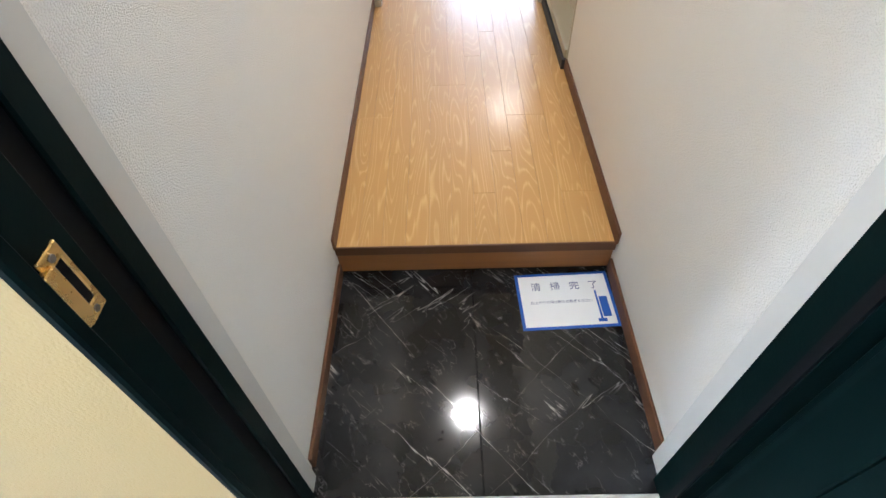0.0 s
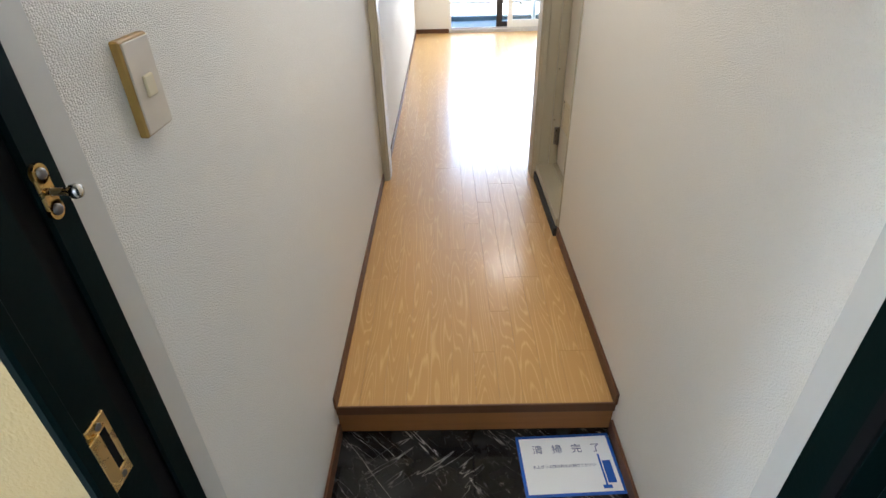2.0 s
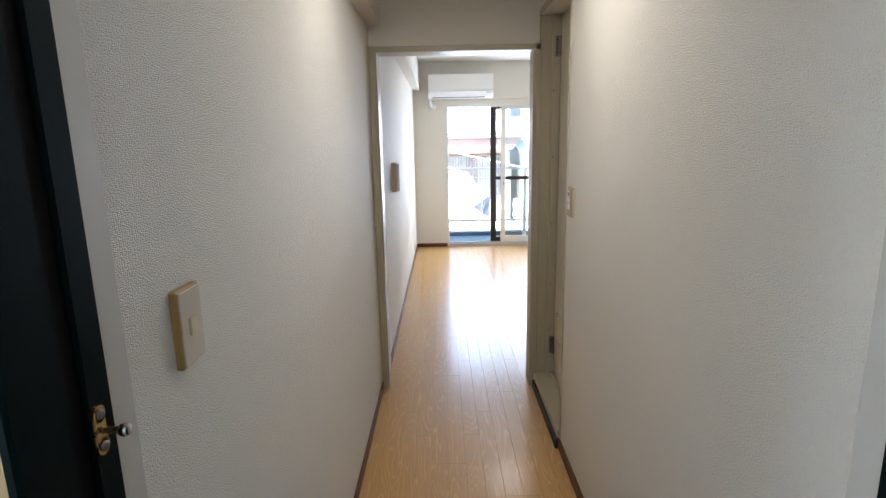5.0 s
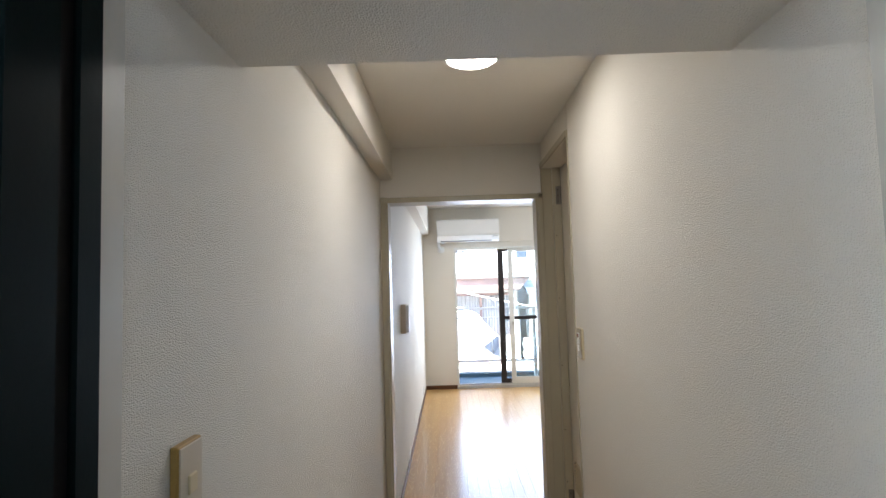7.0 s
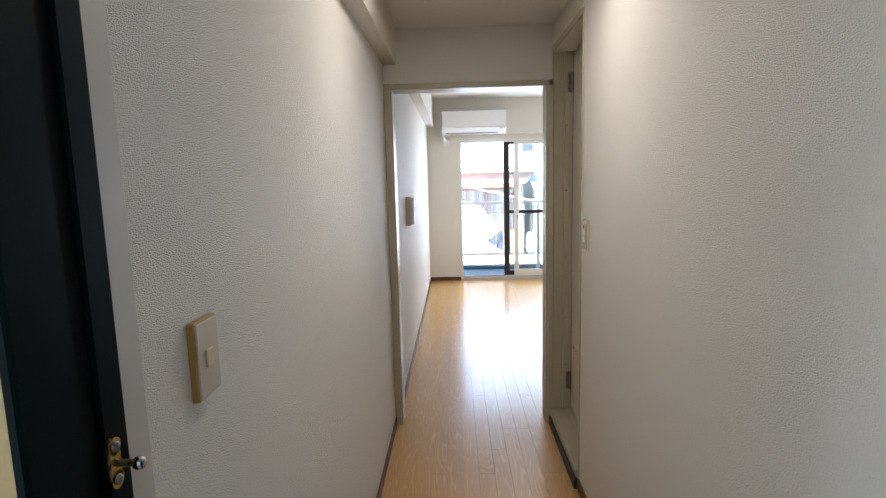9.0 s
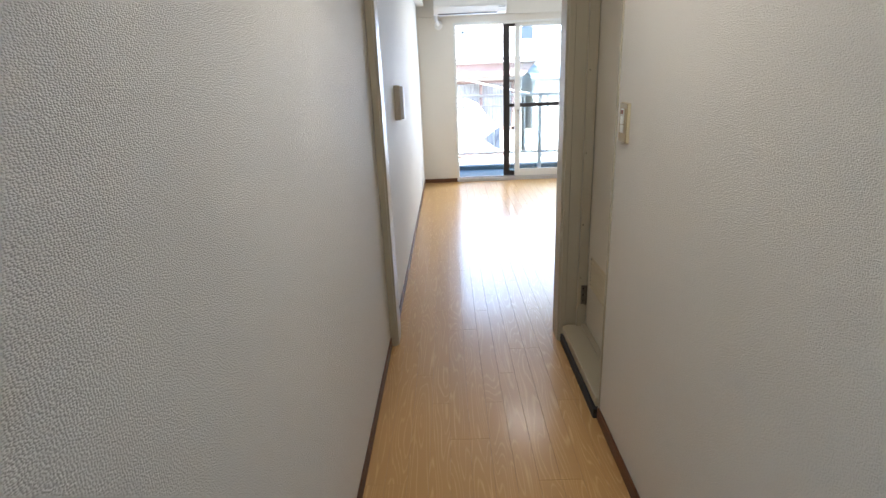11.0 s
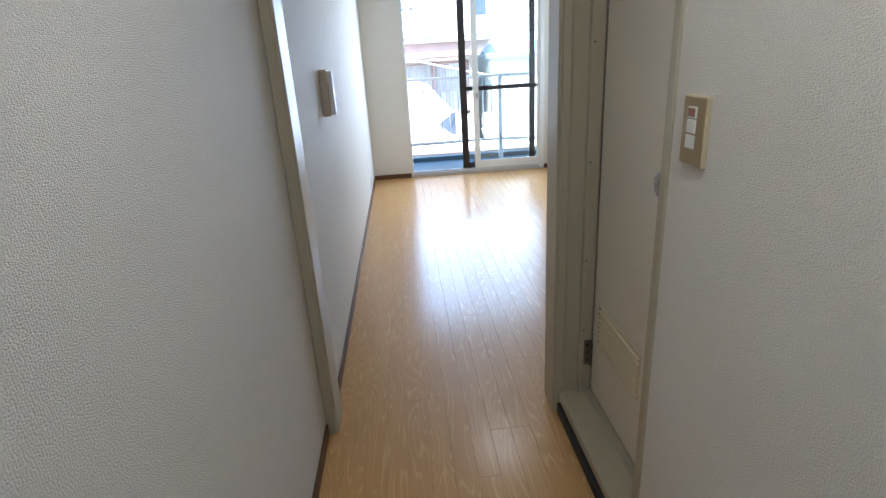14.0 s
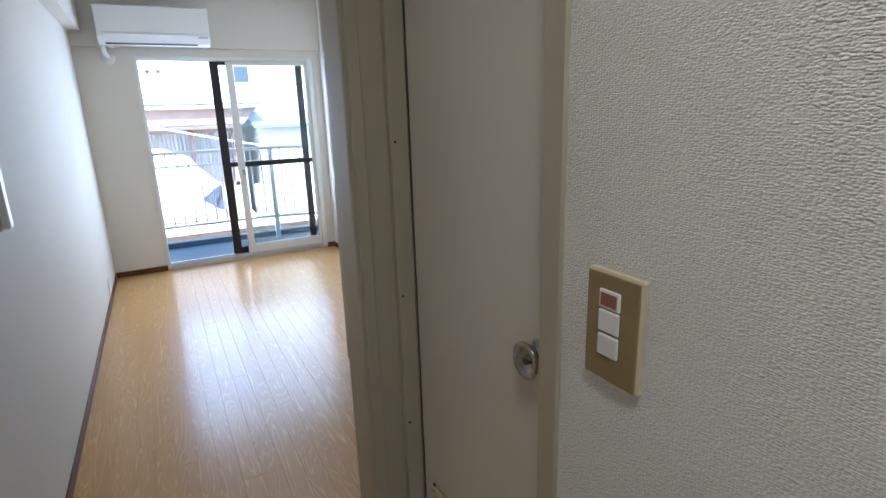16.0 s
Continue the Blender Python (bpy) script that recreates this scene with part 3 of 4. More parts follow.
# parapet is never in view; added to hold back light at the entrance
setting("unseen_parapet", boxes((-3.0, 4.0, -1.60, -1.45, ZG - 0.16, 1.15)), M_CONCRETE, "unseen concrete parapet added to limit entrance daylight", "parapet")

# ---- window ----
win = thing("window_1", ((WX0 + WX1) / 2, RY, WZ0), "sliding balcony window, one sash slid open", "window", kind="structure")
part("window_frame", join(boxes((WX0, WX0 + 0.028, RY - 0.008, RY + 0.13, WZ0, WZ1), bevel=0.003), boxes((WX1 - 0.05, WX1, RY - 0.012, RY + 0.13, WZ0, WZ1), bevel=0.003),
     boxes((WX0 + 0.028, WX1 - 0.05, RY - 0.008, RY + 0.13, WZ1 - 0.03, WZ1), bevel=0.003)), M_SASHWHITE, win, "cream window frame")
part("window_sill", boxes((WX0, WX1, RY - 0.005, RY + 0.14, WZ0 - 0.02, WZ0 + 0.018), (WX0, WX1, RY + 0.02, RY + 0.026, WZ0 + 0.018, WZ0 + 0.03), (WX0, WX1, RY + 0.07, RY + 0.076, WZ0 + 0.018, WZ0 + 0.03)), M_ALU, win, "aluminium sill with tracks")


def sash(x0, x1, y, material, rail_material, widths, mid=0.92):
    wl, wr, wt, wb = widths
    z0, z1 = WZ0 + 0.030, WZ1 - 0.031
    s = part("sash", join(boxes((x0, x0 + wl, y, y + 0.032, z0, z1), bevel=0.002), boxes((x1 - wr, x1, y, y + 0.032, z0, z1), bevel=0.002),
             boxes((x0 + wl, x1 - wr, y + 0.002, y + 0.030, z1 - wt, z1), bevel=0.002), boxes((x0 + wl, x1 - wr, y + 0.002, y + 0.030, z0, z0 + wb), bevel=0.002)), material, win)
    part("mid_rail", boxes((x0 + wl, x1 - wr, y + 0.003, y + 0.029, mid - 0.022, mid + 0.022), bevel=0.002), rail_material, s)
    for za, zb in ((z0 + wb - 0.004, mid - 0.02), (mid + 0.02, z1 - wt + 0.004)):
        g = part("pane", boxes((x0 + wl - 0.004, x1 - wr + 0.004, y + 0.014, y + 0.018, za, zb)), M_GLASS, s)
        g.visible_shadow = False
    return s


front = sash(0.735, 1.475, RY + 0.012, M_SASHWHITE, M_BRONZE, (0.062, 0.030, 0.035, 0.085))
part("crescent_lock", join(drum((0.775, RY + 0.012, 0.86), (0, -1, 0), 0.014, 0.012, 0.008, 20), boxes((0.768, 0.782, RY - 0.008, RY + 0.006, 0.82, 0.86), bevel=0.002)), M_CHROME, front)
sash(0.60, 1.43, RY + 0.062, M_BRONZE, M_BRONZE, (0.075, 0.06, 0.03, 0.06))

# ---- fixtures ----


def switch_left():
    y0, y1, z0, z1 = 0.192, 0.258, 1.105, 1.217
    s = thing("light_switch", (XL, (y0 + y1) / 2, z0), "pale beige switch plate with a small rocker", "switch")
    part("plate", boxes((XL - 0.001, XL + 0.011, y0, y1, z0, z1), bevel=0.002), M_SIDE, s, "amber-brown plate edge")
    part("cover", boxes((XL + 0.0105, XL + 0.0132, y0 + 0.003, y1 - 0.003, z0 + 0.003, z1 - 0.003), bevel=0.001), M_PALEPLATE, s)
    part("rocker", boxes((XL + 0.012, XL + 0.0165, y0 + 0.022, y1 - 0.022, (z0 + z1) / 2 - 0.013, (z0 + z1) / 2 + 0.013), bevel=0.0015), M_IVORY, s)


def switch_right():
    y0, y1, z0, z1 = 1.611, 1.685, 1.100, 1.222
    x = XR
    s = thing("light_switch", (x, (y0 + y1) / 2, z0), "bronze switch plate with white rockers and pilot lamp", "switch")
    part("plate", boxes((x - 0.009, x + 0.001, y0, y1, z0, z1), bevel=0.002), M_IVORY, s, "yellowed plastic surround")
    part("cover", boxes((x - 0.0115, x - 0.008, y0 + 0.002, y1 - 0.002, z0 + 0.002, z1 - 0.002), bevel=0.001), M_PLATE, s)
    ya, yb = y0 + 0.024, y1 - 0.022
    part("pilot_lamp", boxes((x - 0.0145, x - 0.011, ya, yb, 1.184, 1.204), bevel=0.001), M_BUTTON, s)
    part("lens", boxes((x - 0.0155, x - 0.0140, ya + 0.003, yb - 0.003, 1.187, 1.201), bevel=0.0005), M_REDLAMP, s)
    for a, b in ((1.158, 1.182), (1.131, 1.155)):
        part("rocker", boxes((x - 0.0150, x - 0.011, ya, yb, a, b), bevel=0.0015), M_BUTTON, s)


def intercom():
    y0, y1, z0, z1 = 3.29, 3.385, 1.065, 1.272
    x = RL
    s = thing("intercom", (x, (y0 + y1) / 2, z0), "slim white intercom handset on the room wall", "intercom")
    # beige base paints the single body's shaded sides, white parts its lit front
    part("base", boxes((x - 0.001, x + 0.036, y0, y1, z0, z1), bevel=0.004, seg=2), M_PALEPLATE, s)
    part("handset", boxes((x + 0.0355, x + 0.058, y0 + 0.006, y0 + 0.052, z0 + 0.006, z1 - 0.006), bevel=0.005, seg=2), M_WHITE, s)
    part("speaker_panel", boxes((x + 0.0355, x + 0.042, y0 + 0.056, y1 - 0.004, z0 + 0.008, z1 - 0.008), bevel=0.002), M_WHITE, s)
    for i in range(5):
        part("speaker_slot", boxes((x + 0.0415, x + 0.0424, y0 + 0.060, y1 - 0.010, z1 - 0.05 + i * 0.007, z1 - 0.047 + i * 0.007)), M_GREYSLOT, s)
    part("call_button", drum((x + 0.042, y0 + 0.074, z0 + 0.04), (1, 0, 0), 0.008, 0.007, 0.003, 18), M_BUTTON, s)


def outlet():
    y0, y1, z0, z1 = 5.93, 6.0, 0.07, 0.19
    s = thing("wall_outlet", (RL, (y0 + y1) / 2, z0), "white double power outlet low on the wall", "outlet")
    part("plate", boxes((RL - 0.001, RL + 0.008, y0, y1, z0, z1), bevel=0.002), M_WHITE, s)
    for z in (0.105, 0.145):
        sk = part("socket", boxes((RL + 0.0075, RL + 0.0095, y0 + 0.02, y1 - 0.02, z - 0.014, z + 0.014), bevel=0.001), M_BUTTON, s)
        part("slots", boxes((RL + 0.009, RL + 0.0098, y0 + 0.029, y0 + 0.031, z - 0.005, z + 0.005), (RL + 0.009, RL + 0.0098, y1 - 0.031, y1 - 0.029, z - 0.005, z + 0.005)), M_GREYSLOT, sk)


def air_conditioner():
    x0, x1, z0, z1, yb = -0.21, 0.61, 1.955, 2.245, RY - 0.036
    s = thing("air_conditioner", ((x0 + x1) / 2, yb, z0), "white wall-mounted air conditioner above the window", "air conditioner")
    d = 0.215
    prof = ((yb, z0 + 0.01), (yb - 0.08, z0), (yb - 0.15, z0 + 0.008), (yb - d + 0.012, z0 + 0.055), (yb - d, z0 + 0.085), (yb - d + 0.004, z1 - 0.02), (yb - d + 0.02, z1), (yb, z1))
    body = extrude(prof, "x", x0, x1)
    bmesh.ops.bevel(body, geom=body.edges[:], offset=0.004, segments=2, affect="EDGES")
    part("body", body, M_WHITE, s)
    part("front_panel", boxes((x0 + 0.004, x1 - 0.004, yb - d - 0.008, yb - d + 0.002, z0 + 0.088, z1 - 0.012), bevel=0.003, seg=2), M_WHITE, s)
    fl = extrude(((yb - d + 0.001, z0 + 0.078), (yb - d - 0.006, z0 + 0.074), (yb - 0.165, z0 + 0.008), (yb - 0.157, z0 + 0.006)), "x", x0 + 0.05, x1 - 0.10)
    part("flap", fl, M_WHITE, s)
    part("vent_gap", extrude(((yb - 0.158, z0 + 0.010), (yb - 0.170, z0 + 0.012), (yb - 0.156, z0 - 0.001), (yb - 0.150, z0 + 0.004)), "x", x0 + 0.05, x1 - 0.10), M_GREYSLOT, s)
    dp = part("display", extrude(((yb - d + 0.001, z0 + 0.076), (yb - d - 0.004, z0 + 0.072), (yb - 0.172, z0 + 0.014), (yb - 0.165, z0 + 0.014)), "x", x1 - 0.095, x1 - 0.012), M_PAPER, s)
    for i in range(3):
        part("indicator", boxes((x1 - 0.085 + i * 0.024, x1 - 0.070 + i * 0.024, yb - d - 0.0025, yb - d + 0.006, z0 + 0.055, z0 + 0.062)), M_GREYSLOT, dp)
    part("hose_cover", boxes((x0 + 0.06, x0 + 0.10, yb - 0.05, yb - 0.001, z0 - 0.012, z0 + 0.012), bevel=0.004), M_WHITE, s)


def smoke_sensor():
    s = thing("smoke_sensor", (0.56, 5.05, ZR), "small round white sensor on the ceiling", "sensor")
    part("body", lathe(((0.045, 0.0), (0.045, 0.012), (0.036, 0.026), (0.0, 0.028)), (0.56, 5.05, ZR), (0, 0, -1), 28), M_WHITE, s, smooth=True)


def pipe_and_cap():
    s = thing("pipe_sleeve", (-0.17, RY, 1.86), "white wall sleeve with a taped pipe bend", "pipe")
    part("cap", lathe(((0.0, 0.0), (0.048, 0.0), (0.048, 0.006), (0.040, 0.014), (0.0, 0.016)), (-0.165, RY, 1.865), (0, -1, 0), 32), M_WHITE, s, smooth=True)
    cu = bpy.data.curves.new("pipe", "CURVE")
    cu.dimensions, cu.bevel_depth, cu.bevel_resolution = "3D", 0.021, 5
    sp = cu.splines.new("BEZIER")
    pts = ((-0.195, RY - 0.075, 1.972), (-0.19, RY - 0.068, 1.91), (-0.167, RY - 0.012, 1.868))
    sp.bezier_points.add(2)
    for p, c in zip(sp.bezier_points, pts):
        p.co = c
        p.handle_left_type = p.handle_right_type = "AUTO"
    tmp = bpy.data.objects.new("tmp", cu)
    me = bpy.data.meshes.new_from_object(tmp)
    bm = bmesh.new()
    bm.from_mesh(me)
    bpy.data.objects.remove(tmp)
    part("pipe", bm, M_WHITE, s, smooth=True)


def ceiling_light(x, y, z, r, deep, label, strength, watts):
    s = thing("ceiling_light", (x, y, z), label, "ceiling light")
    part("rim", lathe(((r * 1.08, 0.0), (r * 1.08, 0.012), (r * 0.98, 0.018), (r * 0.96, 0.010), (r * 0.96, 0.0)), (x, y, z), (0, 0, -1), 48), M_WHITE, s, smooth=True)
    part("diffuser", lathe(((r * 0.96, 0.004), (r * 0.95, deep * 0.55), (r * 0.88, deep * 0.8), (r * 0.7, deep * 0.93), (r * 0.35, deep * 0.99), (0.0, deep)), (x, y, z), (0, 0, -1), 48), glow("lit_diffuser", (1.0, 0.97, 0.92), strength), s, "glowing white diffuser", smooth=True)
    lamp = new("lamp", bpy.data.lights.new("lamp", "AREA"))
    lamp.data.shape, lamp.data.size, lamp.data.energy, lamp.data.color = "DISK", r * 1.8, watts, (1.0, 0.98, 0.96)
    lamp.matrix_world = pose(x, y, z - deep - 0.005)
    lamp.parent = s
    lamp.matrix_parent_inverse = Matrix.Translation((-x, -y, -z))


switch_left()
switch_right()
intercom()
outlet()
air_conditioner()
pipe_and_cap()
smoke_sensor()
ceiling_light(0.040, 1.215, ZC, 0.088, 0.025, "lit round white corridor ceiling light", LAMP_GLOW, LAMP_W)
# room fixture taken as nearly off; its watts are added fill for the room
ceiling_light(0.64, 4.85, ZR, 0.25, 0.085, "round white acrylic room ceiling light", ROOM_GLOW, ROOM_W)


def letters(text, size, at, rz, material, name, parent, width=None):
    """Flat text laid on the floor card."""
    cu = bpy.data.curves.new(name, "FONT")
    cu.body, cu.size, cu.extrude, cu.align_x, cu.align_y = text, size, 0.0002, "CENTER", "CENTER"
    tmp = bpy.data.objects.new("tmp", cu)
    me = bpy.data.meshes.new_from_object(tmp)
    bm = bmesh.new()
    bm.from_mesh(me)
    bpy.data.objects.remove(tmp)
    if not bm.verts:
        return
    if width:
        xs = [v.co.x for v in bm.verts]
        bm.transform(Matrix.Diagonal((width / (max(xs) - min(xs)), 1, 1, 1)))
    bm.transform(Matrix.Translation(at) @ Matrix.Rotation(rz, 4, "Z"))
    part(name, bm, material, parent)


def sign_card():
    cx, cy, w, d, rz = 0.305, 0.596, 0.303, 0.214, radians(2.2)
    z = ZG + 0.0008
    m = Matrix.Translation((cx, cy, 0)) @ Matrix.Rotation(rz, 4, "Z")
    s = thing("notice_card", (cx, cy, ZG), "laminated white notice card with blue border", "sign")

    def flat(name, x0, x1, y0, y1, k, material):
        bm = boxes((x0, x1, y0, y1, z + k * 0.0006, z + k * 0.0006 + 0.0007))
        bm.transform(m)
        return part(name, bm, material, s)
    flat("border", -w / 2, w / 2, -d / 2, d / 2, 0, M_BLUE)
    flat("card", -w / 2 + 0.010, w / 2 - 0.010, -d / 2 + 0.010, d / 2 - 0.010, 1, M_PAPER)
    top = z + 0.0016
    for i, ch in enumerate("清掃完了"):
        p = m @ Vector((-0.088 + i * 0.062, 0.052, top))
        letters(ch, 0.034, p, rz, M_NAVY, "letter", s)
    letters("お上がりの際は靴をお脱ぎください", 0.0125, m @ Vector((-0.015, -0.008, top)), rz, M_NAVY, "letter", s, width=0.195)
    # abstract blue emblem: a bar and a block
    bm = join(boxes((0.104, 0.130, -0.07, 0.006, top, top + 0.0004)), boxes((0.095, 0.101, -0.078, 0.030, top, top + 0.0004)), boxes((0.085, 0.112, -0.088, -0.076, top, top + 0.0004)))
    bm.transform(m)
    part("emblem", bm, M_BLUE, s)


sign_card()

# ---- balcony ----
BYR, BZF = 7.72, -0.06
setting("floor_balcony", boxes((-1.6, 3.4, RY + 0.16, BYR + 0.14, -0.3, BZF)), M_BALCONY, "blue-green sheet-covered balcony floor", "balcony")
setting("balcony_kerb", boxes((-1.6, 3.4, BYR + 0.10, BYR + 0.22, -0.34, 0.0), bevel=0.006), M_BALCONY, "blue-green covered balcony kerb", "kerb")
setting("balcony_slab_above", boxes((-1.6, 3.4, RY + 0.2, BYR + 0.25, 2.45, 2.62)), M_CONCRETE, "painted concrete slab of balcony above", "slab")
setting("wall_outer_north", boxes((-1.8, WX0, RY + 0.161, RY + 0.2, -0.3, 2.6), (WX1, 3.6, RY + 0.161, RY + 0.2, -0.3, 2.6), (WX0, WX1, RY + 0.161, RY + 0.2, 1.95, 2.6)), M_HOUSE)


def railing():
    s = thing("balcony_railing", (0.8, BYR, BZF), "pale grey painted metal balcony railing", "railing")
    zt, zb = 1.0, 0.20
    runs = (((-1.5, BYR), (1.22, BYR)), ((1.22, BYR), (2.7, BYR - 0.42)))
    for (xa, ya), (xb, yb) in runs:
        ln = math.hypot(xb - xa, yb - ya)
        m = Matrix.Translation((xa, ya, 0)) @ Matrix.Rotation(math.atan2(yb - ya, xb - xa), 4, "Z")

        def put(name, bm, label=""):
            bm.transform(m)
            part(name, bm, M_RAIL, s, label)
        put("top_rail", boxes((0, ln, -0.025, 0.025, zt - 0.018, zt + 0.018), bevel=0.006, seg=2))
        put("bottom_rail", boxes((0, ln, -0.014, 0.014, zb - 0.015, zb + 0.015), bevel=0.003))
        put("upper_rail", boxes((0, ln, -0.012, 0.012, zt - 0.152, zt - 0.132), bevel=0.003))
        n = int(ln / 0.105)
        for i in range(1, n):
            put("baluster", boxes((i * ln / n - 0.008, i * ln / n + 0.008, -0.008, 0.008, zb, zt), bevel=0.002))
    for x, y in ((1.22, BYR), (-0.35, BYR), (2.7, BYR - 0.42)):
        part("post", boxes((x - 0.026, x + 0.026, y - 0.026, y + 0.026, BZF, zt + 0.01), bevel=0.004), M_RAIL, s)


railing()

# ---- outside ----
setting("ground", boxes((-300, 300, -300, 300, -3.4, -3.2)), M_GROUND, "grey paved ground between houses", "ground")


def house_left():
    s = thing("neighbour_house", (-2.0, 13.0, -3.2), "pale rendered neighbour house with brown fascia", "house")
    x0, x1, y0 = -7.0, 1.58, 12.35
    wx0, wx1, wz0, wz1 = -0.45, 1.42, 0.05, 1.13
    part("wall", boxes((x0, wx0, y0, y0 + 0.25, -3.2, 1.5), (wx1, x1, y0, y0 + 0.25, -3.2, 1.5), (wx0, wx1, y0, y0 + 0.25, wz1, 1.5), (wx0, wx1, y0, y0 + 0.25, -3.2, wz0), (x0, x1, y0 + 0.27, 18, -3.2, 1.45)), M_HOUSE, s)
    part("fascia", extrude(((x0 - 0.3, 1.22), (1.58, 1.22), (1.84, 1.50), (1.84, 1.53), (x0 - 0.3, 1.53)), "y", 11.95, 12.08), M_FASCIA, s, "brown metal fascia")
    part("gutter", boxes((x0 - 0.3, 1.86, 11.86, 11.95, 1.49, 1.56), bevel=0.02, seg=2), M_TILE, s)
    part("soffit", boxes((x0 - 0.3, 1.6, 12.08, y0, 1.20, 1.24)), M_FASCIA, s)
    rf = part("roof", extrude(((11.90, 1.53), (11.90, 1.58), (15.6, 3.4), (15.6, 3.3)), "x", x0 - 0.35, 1.9), M_TILE, s, "pale grey tiled roof")
    for i in range(12):
        y, z = 11.86 + i * 0.31, 1.585 + i * 0.152
        part("tile_course", extrude(((y, z), (y, z + 0.035), (y + 0.33, z + 0.185), (y + 0.33, z + 0.155)), "x", x0 - 0.35, 1.9), M_TILE, rf)
    wi = part("window", join(boxes((wx0, wx0 + 0.06, y0 - 0.02, y0 + 0.1, wz0, wz1)), boxes((wx1 - 0.06, wx1, y0 - 0.02, y0 + 0.1, wz0, wz1)), boxes((wx0, wx1, y0 - 0.02, y0 + 0.1, wz1 - 0.05, wz1)),
              boxes((wx0, wx1, y0 - 0.02, y0 + 0.1, wz0, wz0 + 0.06)), boxes((0.64, 0.70, y0 - 0.02, y0 + 0.1, wz0, wz1))), M_FASCIA, s)
    cv = bmesh.new()
    cols = []
    for i in range(91):
        x = wx0 + 0.05 + (wx1 - wx0 - 0.1) * i / 90
        y = y0 + 0.15 + 0.007 * math.sin(i * 1.9) + 0.006 * math.sin(i * 0.7)
        cols.append((cv.verts.new((x, y, wz0 + 0.02)), cv.verts.new((x, y, wz1 - 0.02))))
    for a, b in zip(cols, cols[1:]):
        cv.faces.new((a[0], b[0], b[1], a[1]))
    bmesh.ops.solidify(cv, geom=cv.faces[:], thickness=0.004)
    part("curtain", cv, M_CURTAIN, wi, "white net curtain")
    pipe = drum((1.50, y0 - 0.05, -3.2), (0, 0, 1), 0.035, 0.035, 4.4, 14)
    part("downpipe", pipe, M_RAIL, s)


def house_right():
    s = thing("neighbour_house", (5.5, 14.5, -3.2), "white house with horizontal siding and lean-to", "house")
    x0, x1, y0 = 1.98, 11.0, 13.2
    part("wall", boxes((x0, x1, y0 + 0.02, 19, -3.2, 4.6)), M_SIDING, s)
    for i in range(24):
        z = 0.9 + i * 0.155
        part("siding_board", extrude(((y0 + 0.02, z), (y0 - 0.014, z), (y0 + 0.004, z + 0.15), (y0 + 0.02, z + 0.15)), "x", x0, x1), M_SIDING, s)
    part("roof", boxes((x0 - 0.2, x1 + 0.2, y0 - 0.3, 19.2, 4.6, 4.8), bevel=0.02), M_TILE, s)
    part("lean_to_roof", extrude(((11.75, 1.13), (11.75, 1.19), (y0, 1.42), (y0, 1.34)), "x", 1.72, x1), M_BLUEROOF, s, "blue-grey metal lean-to roof")
    part("lean_to", boxes((1.84, x1, 11.95, y0 - 0.04, -3.2, 1.13)), M_SIDING, s)
    part("lean_to_window", join(boxes((2.75, 2.80, 11.92, 11.96, 0.2, 0.95)), boxes((3.75, 3.80, 11.92, 11.96, 0.2, 0.95)), boxes((2.80, 3.75, 11.92, 11.96, 0.90, 0.95)), boxes((2.80, 3.75, 11.92, 11.96, 0.2, 0.25))), M_RAIL, s)


def roof_panel():
    s = thing("solar_heater", (1.78, 12.9, 1.9), "dark blue panel standing on the roof", "panel")
    part("panel", boxes((1.60, 1.86, 12.60, 12.66, 1.90, 2.28), bevel=0.006), M_DARKBLUE, s)
    part("post", boxes((1.585, 1.60, 12.59, 12.67, 1.80, 2.30)), M_RAIL, s)
    part("post", boxes((1.86, 1.875, 12.59, 12.67, 1.80, 2.30)), M_RAIL, s)


def garden_wall():
    s = thing("garden_wall", (0.8, 9.6, -3.2), "tan brick garden wall with pale capping", "wall")
    part("brickwork", boxes((-5, 8, 9.5, 9.7, -3.2, -0.26)), M_BRICKY, s)
    part("capping", boxes((-5, 8, 9.46, 9.74, -0.26, -0.20), bevel=0.01), M_CONCRETE, s)


def brick_pier():
    s = thing("brick_pier", (1.72, 11.6, -3.2), "pale brick pier beside the lean-to", "pier")
    for i in range(14):
        z = -1.35 + i * 0.105
        for k in range(2):
            xa = 1.56 + k * 0.16 + (0.04 if i % 2 else 0.0)
            part("brick", boxes((xa, xa + 0.150, 11.5, 11.7, z, z + 0.092), bevel=0.006), M_SIDING, s)
    part("core", boxes((1.58, 1.88, 11.52, 11.68, -3.2, 0.10)), M_CONCRETE, s)


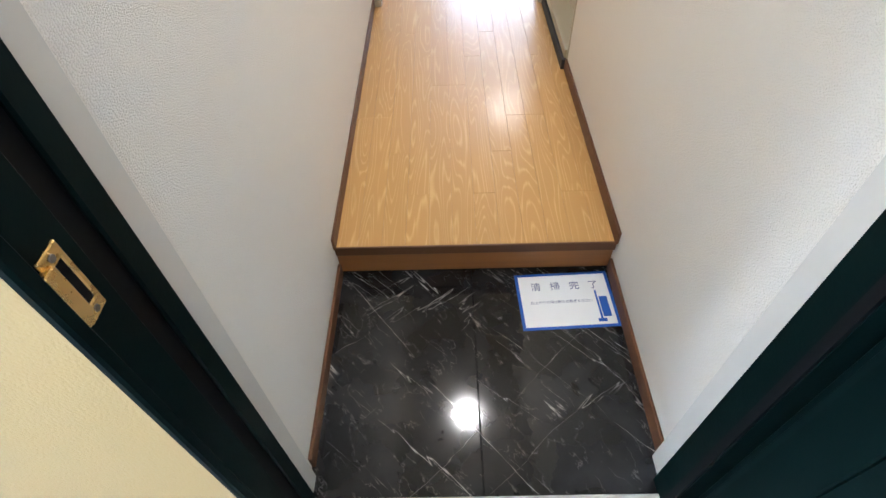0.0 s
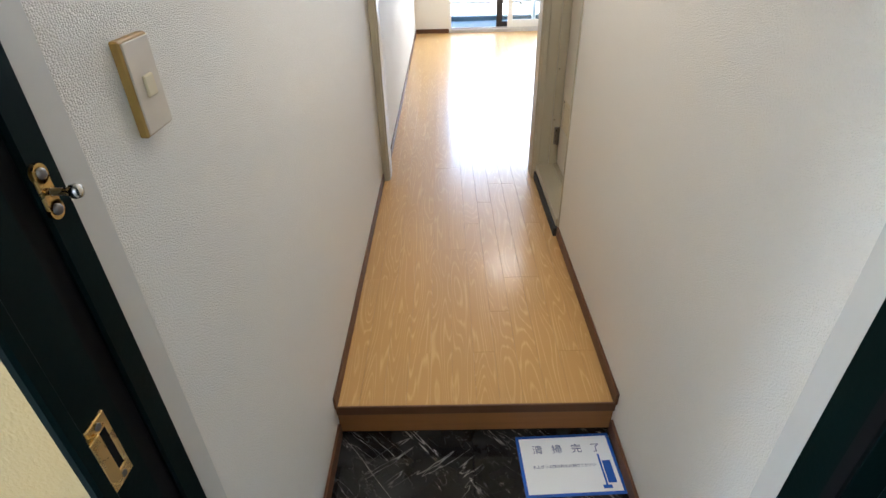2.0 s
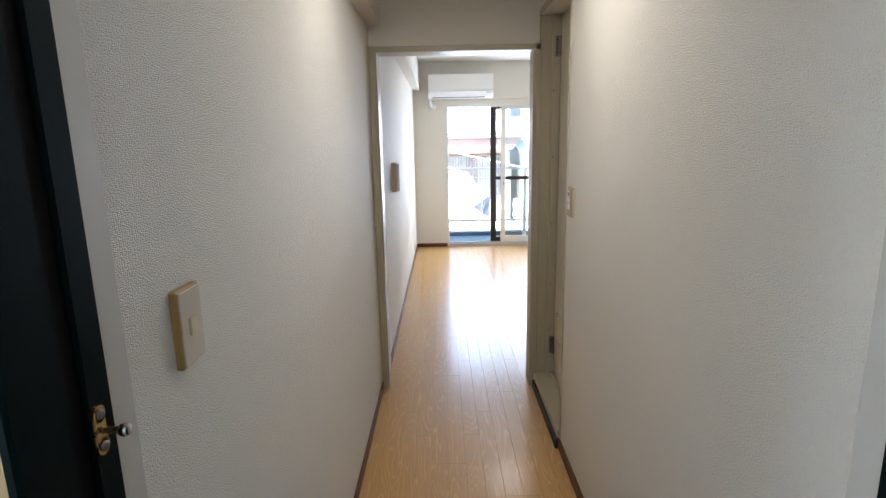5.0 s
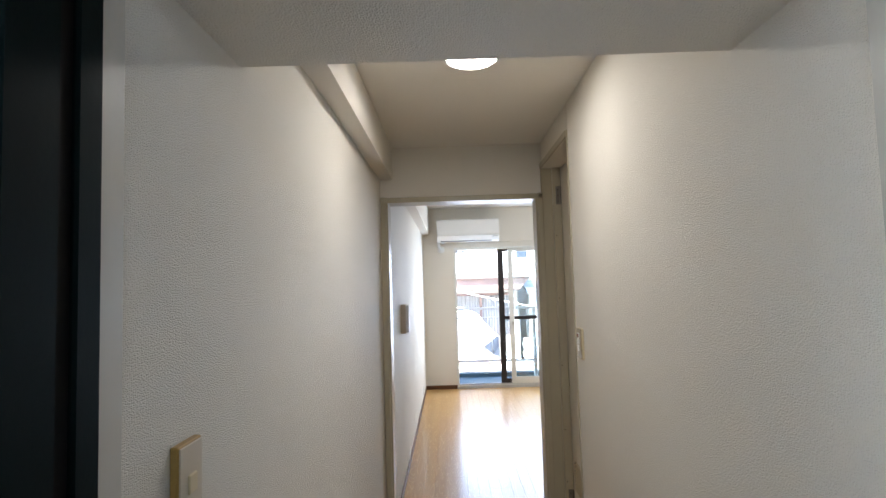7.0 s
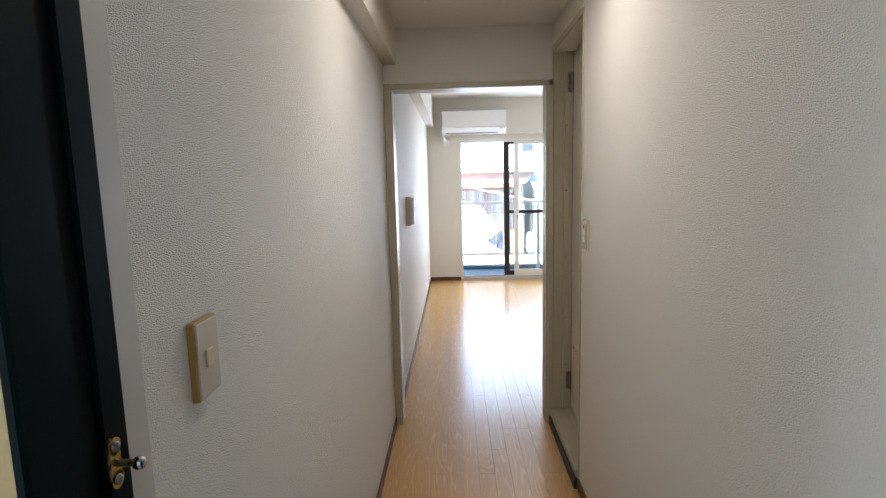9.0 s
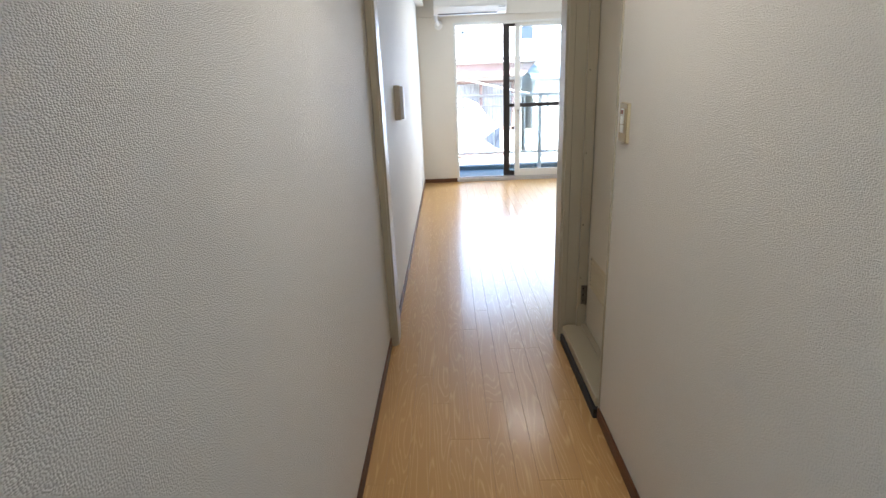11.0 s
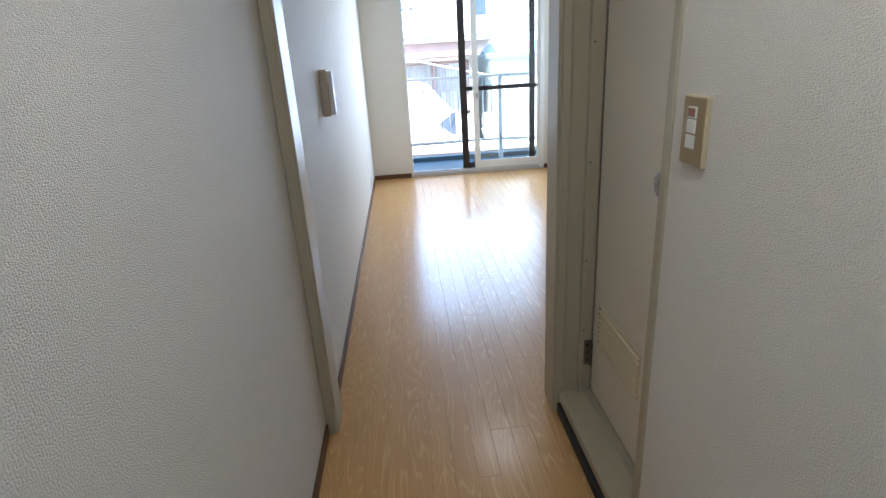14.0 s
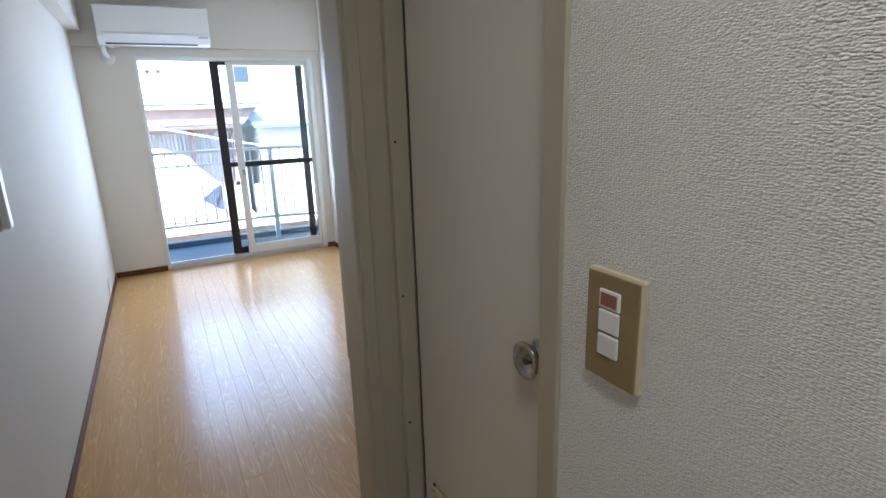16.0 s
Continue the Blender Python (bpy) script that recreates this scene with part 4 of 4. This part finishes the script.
def covered_vehicle():
    """A small vehicle under a pale vinyl cover, standing on a deck behind the garden wall."""
    s = thing("covered_vehicle", (0.4, 11.3, -0.35), "vehicle under a white vinyl cover", "vehicle")
    bm = bmesh.new()
    prof = ((-0.75, -0.28), (-0.72, 0.55), (-0.55, 0.84), (-0.1, 0.86), (0.28, 0.70), (0.48, 0.45), (0.72, 0.20), (0.78, -0.28))
    n = 7
    rings = []
    for j in range(n):
        y = 11.0 + j * 0.14
        k = 1 - 0.10 * (abs(j - 3) / 3) ** 3
        rings.append([bm.verts.new((0.25 + px * k, y, (pz + 0.28) * k - 0.28 + 0.02 * math.sin(j * 2.1 + i))) for i, (px, pz) in enumerate(prof)])
    for a, b in zip(rings, rings[1:]):
        for i in range(len(prof) - 1):
            bm.faces.new((a[i], a[i + 1], b[i + 1], b[i]))
    bm.faces.new(rings[0])
    bm.faces.new(rings[-1])
    part("cover", bm, M_SHEETCOVER, s)
    part("windscreen", extrude(((0.62, 0.02), (0.92, 0.24), (0.96, 0.22), (0.96, -0.20), (0.86, -0.16)), "y", 10.96, 10.995), M_DARKBLUE, s)
    part("skirt", boxes((-0.4, 1.05, 10.97, 11.0, -0.34, -0.24)), M_FASCIA, s)


def deck():
    s = thing("raised_deck", (0.0, 11.5, -3.2), "pale concrete raised parking deck", "deck")
    part("slab", boxes((-4, 1.5, 10.6, 12.3, -3.2, -0.36), bevel=0.01), M_CONCRETE, s)


def service_cable():
    s = thing("service_cable", (0.5, 9.0, 1.05), "sagging white service cable between the houses", "cable")
    cu = bpy.data.curves.new("cable", "CURVE")
    cu.dimensions, cu.bevel_depth, cu.bevel_resolution = "3D", 0.014, 3
    sp = cu.splines.new("POLY")
    sp.points.add(16)
    for i, p in enumerate(sp.points):
        k = i / 16
        p.co = (-3.0 + 4.75 * k, 9.0 + 2.4 * k * k, 2.16 - 1.33 * k - 0.25 * k * (1 - k), 1)
    tmp = bpy.data.objects.new("tmp", cu)
    bm = bmesh.new()
    bm.from_mesh(bpy.data.meshes.new_from_object(tmp))
    bpy.data.objects.remove(tmp)
    part("cable", bm, M_WHITE, s, smooth=True)
    part("bracket", boxes((1.70, 1.80, 11.36, 11.52, 0.76, 0.86), bevel=0.01), M_RAIL, s)


def roof_vent():
    s = thing("roof_vent", (0.2, 13.0, 2.05), "small grey vent box on the tiled roof", "vent")
    part("cowl", boxes((0.08, 0.34, 12.9, 13.1, 2.22, 2.34), bevel=0.015), M_TILE, s)
    part("stack", boxes((0.16, 0.28, 12.95, 13.05, 1.98, 2.23), bevel=0.005), M_RAIL, s)


service_cable()
roof_vent()
house_left()
house_right()
garden_wall()
covered_vehicle()
roof_panel()
brick_pier()
deck()


# ---- floor strips, last ----
def strips(x0, x1, start, y1, width, length, seed):
    rnd = random.Random(seed)
    shared = {}
    nx = int(math.ceil((x1 - x0) / width))
    for i in range(nx):
        xa, xb = x0 + i * width, min(x1, x0 + (i + 1) * width)
        y0 = start(xa)
        y = y0 - rnd.choice((0.0, 0.225, 0.45, 0.675))
        while y < y1:
            ya, yb = max(y, y0), min(y + length, y1)
            y += length
            if yb - ya < 0.01:
                continue
            key = (round(xb - xa, 4), round(yb - ya, 4))
            if key not in shared:
                bm = boxes((0.0002, key[0] - 0.0002, 0.0002, key[1] - 0.0002, -0.004, 0.0))
                top = [e for e in bm.edges if all(abs(v.co.z) < 1e-6 for v in e.verts)]
                bmesh.ops.bevel(bm, geom=top, offset=0.0005, segments=1, affect="EDGES")
                me = bpy.data.meshes.new("plank")
                bm.to_mesh(me)
                bm.free()
                me.materials.append(M_OAK)
                shared[key] = me
            ob = new("plank", shared[key])
            ob.location = (xa, ya, 0)
            ob.parent = floor_ob


strips(XL, RR, lambda x: YS + 0.007 if x < XR else YJ + 0.06, RY, 0.0755, 0.909, 3)
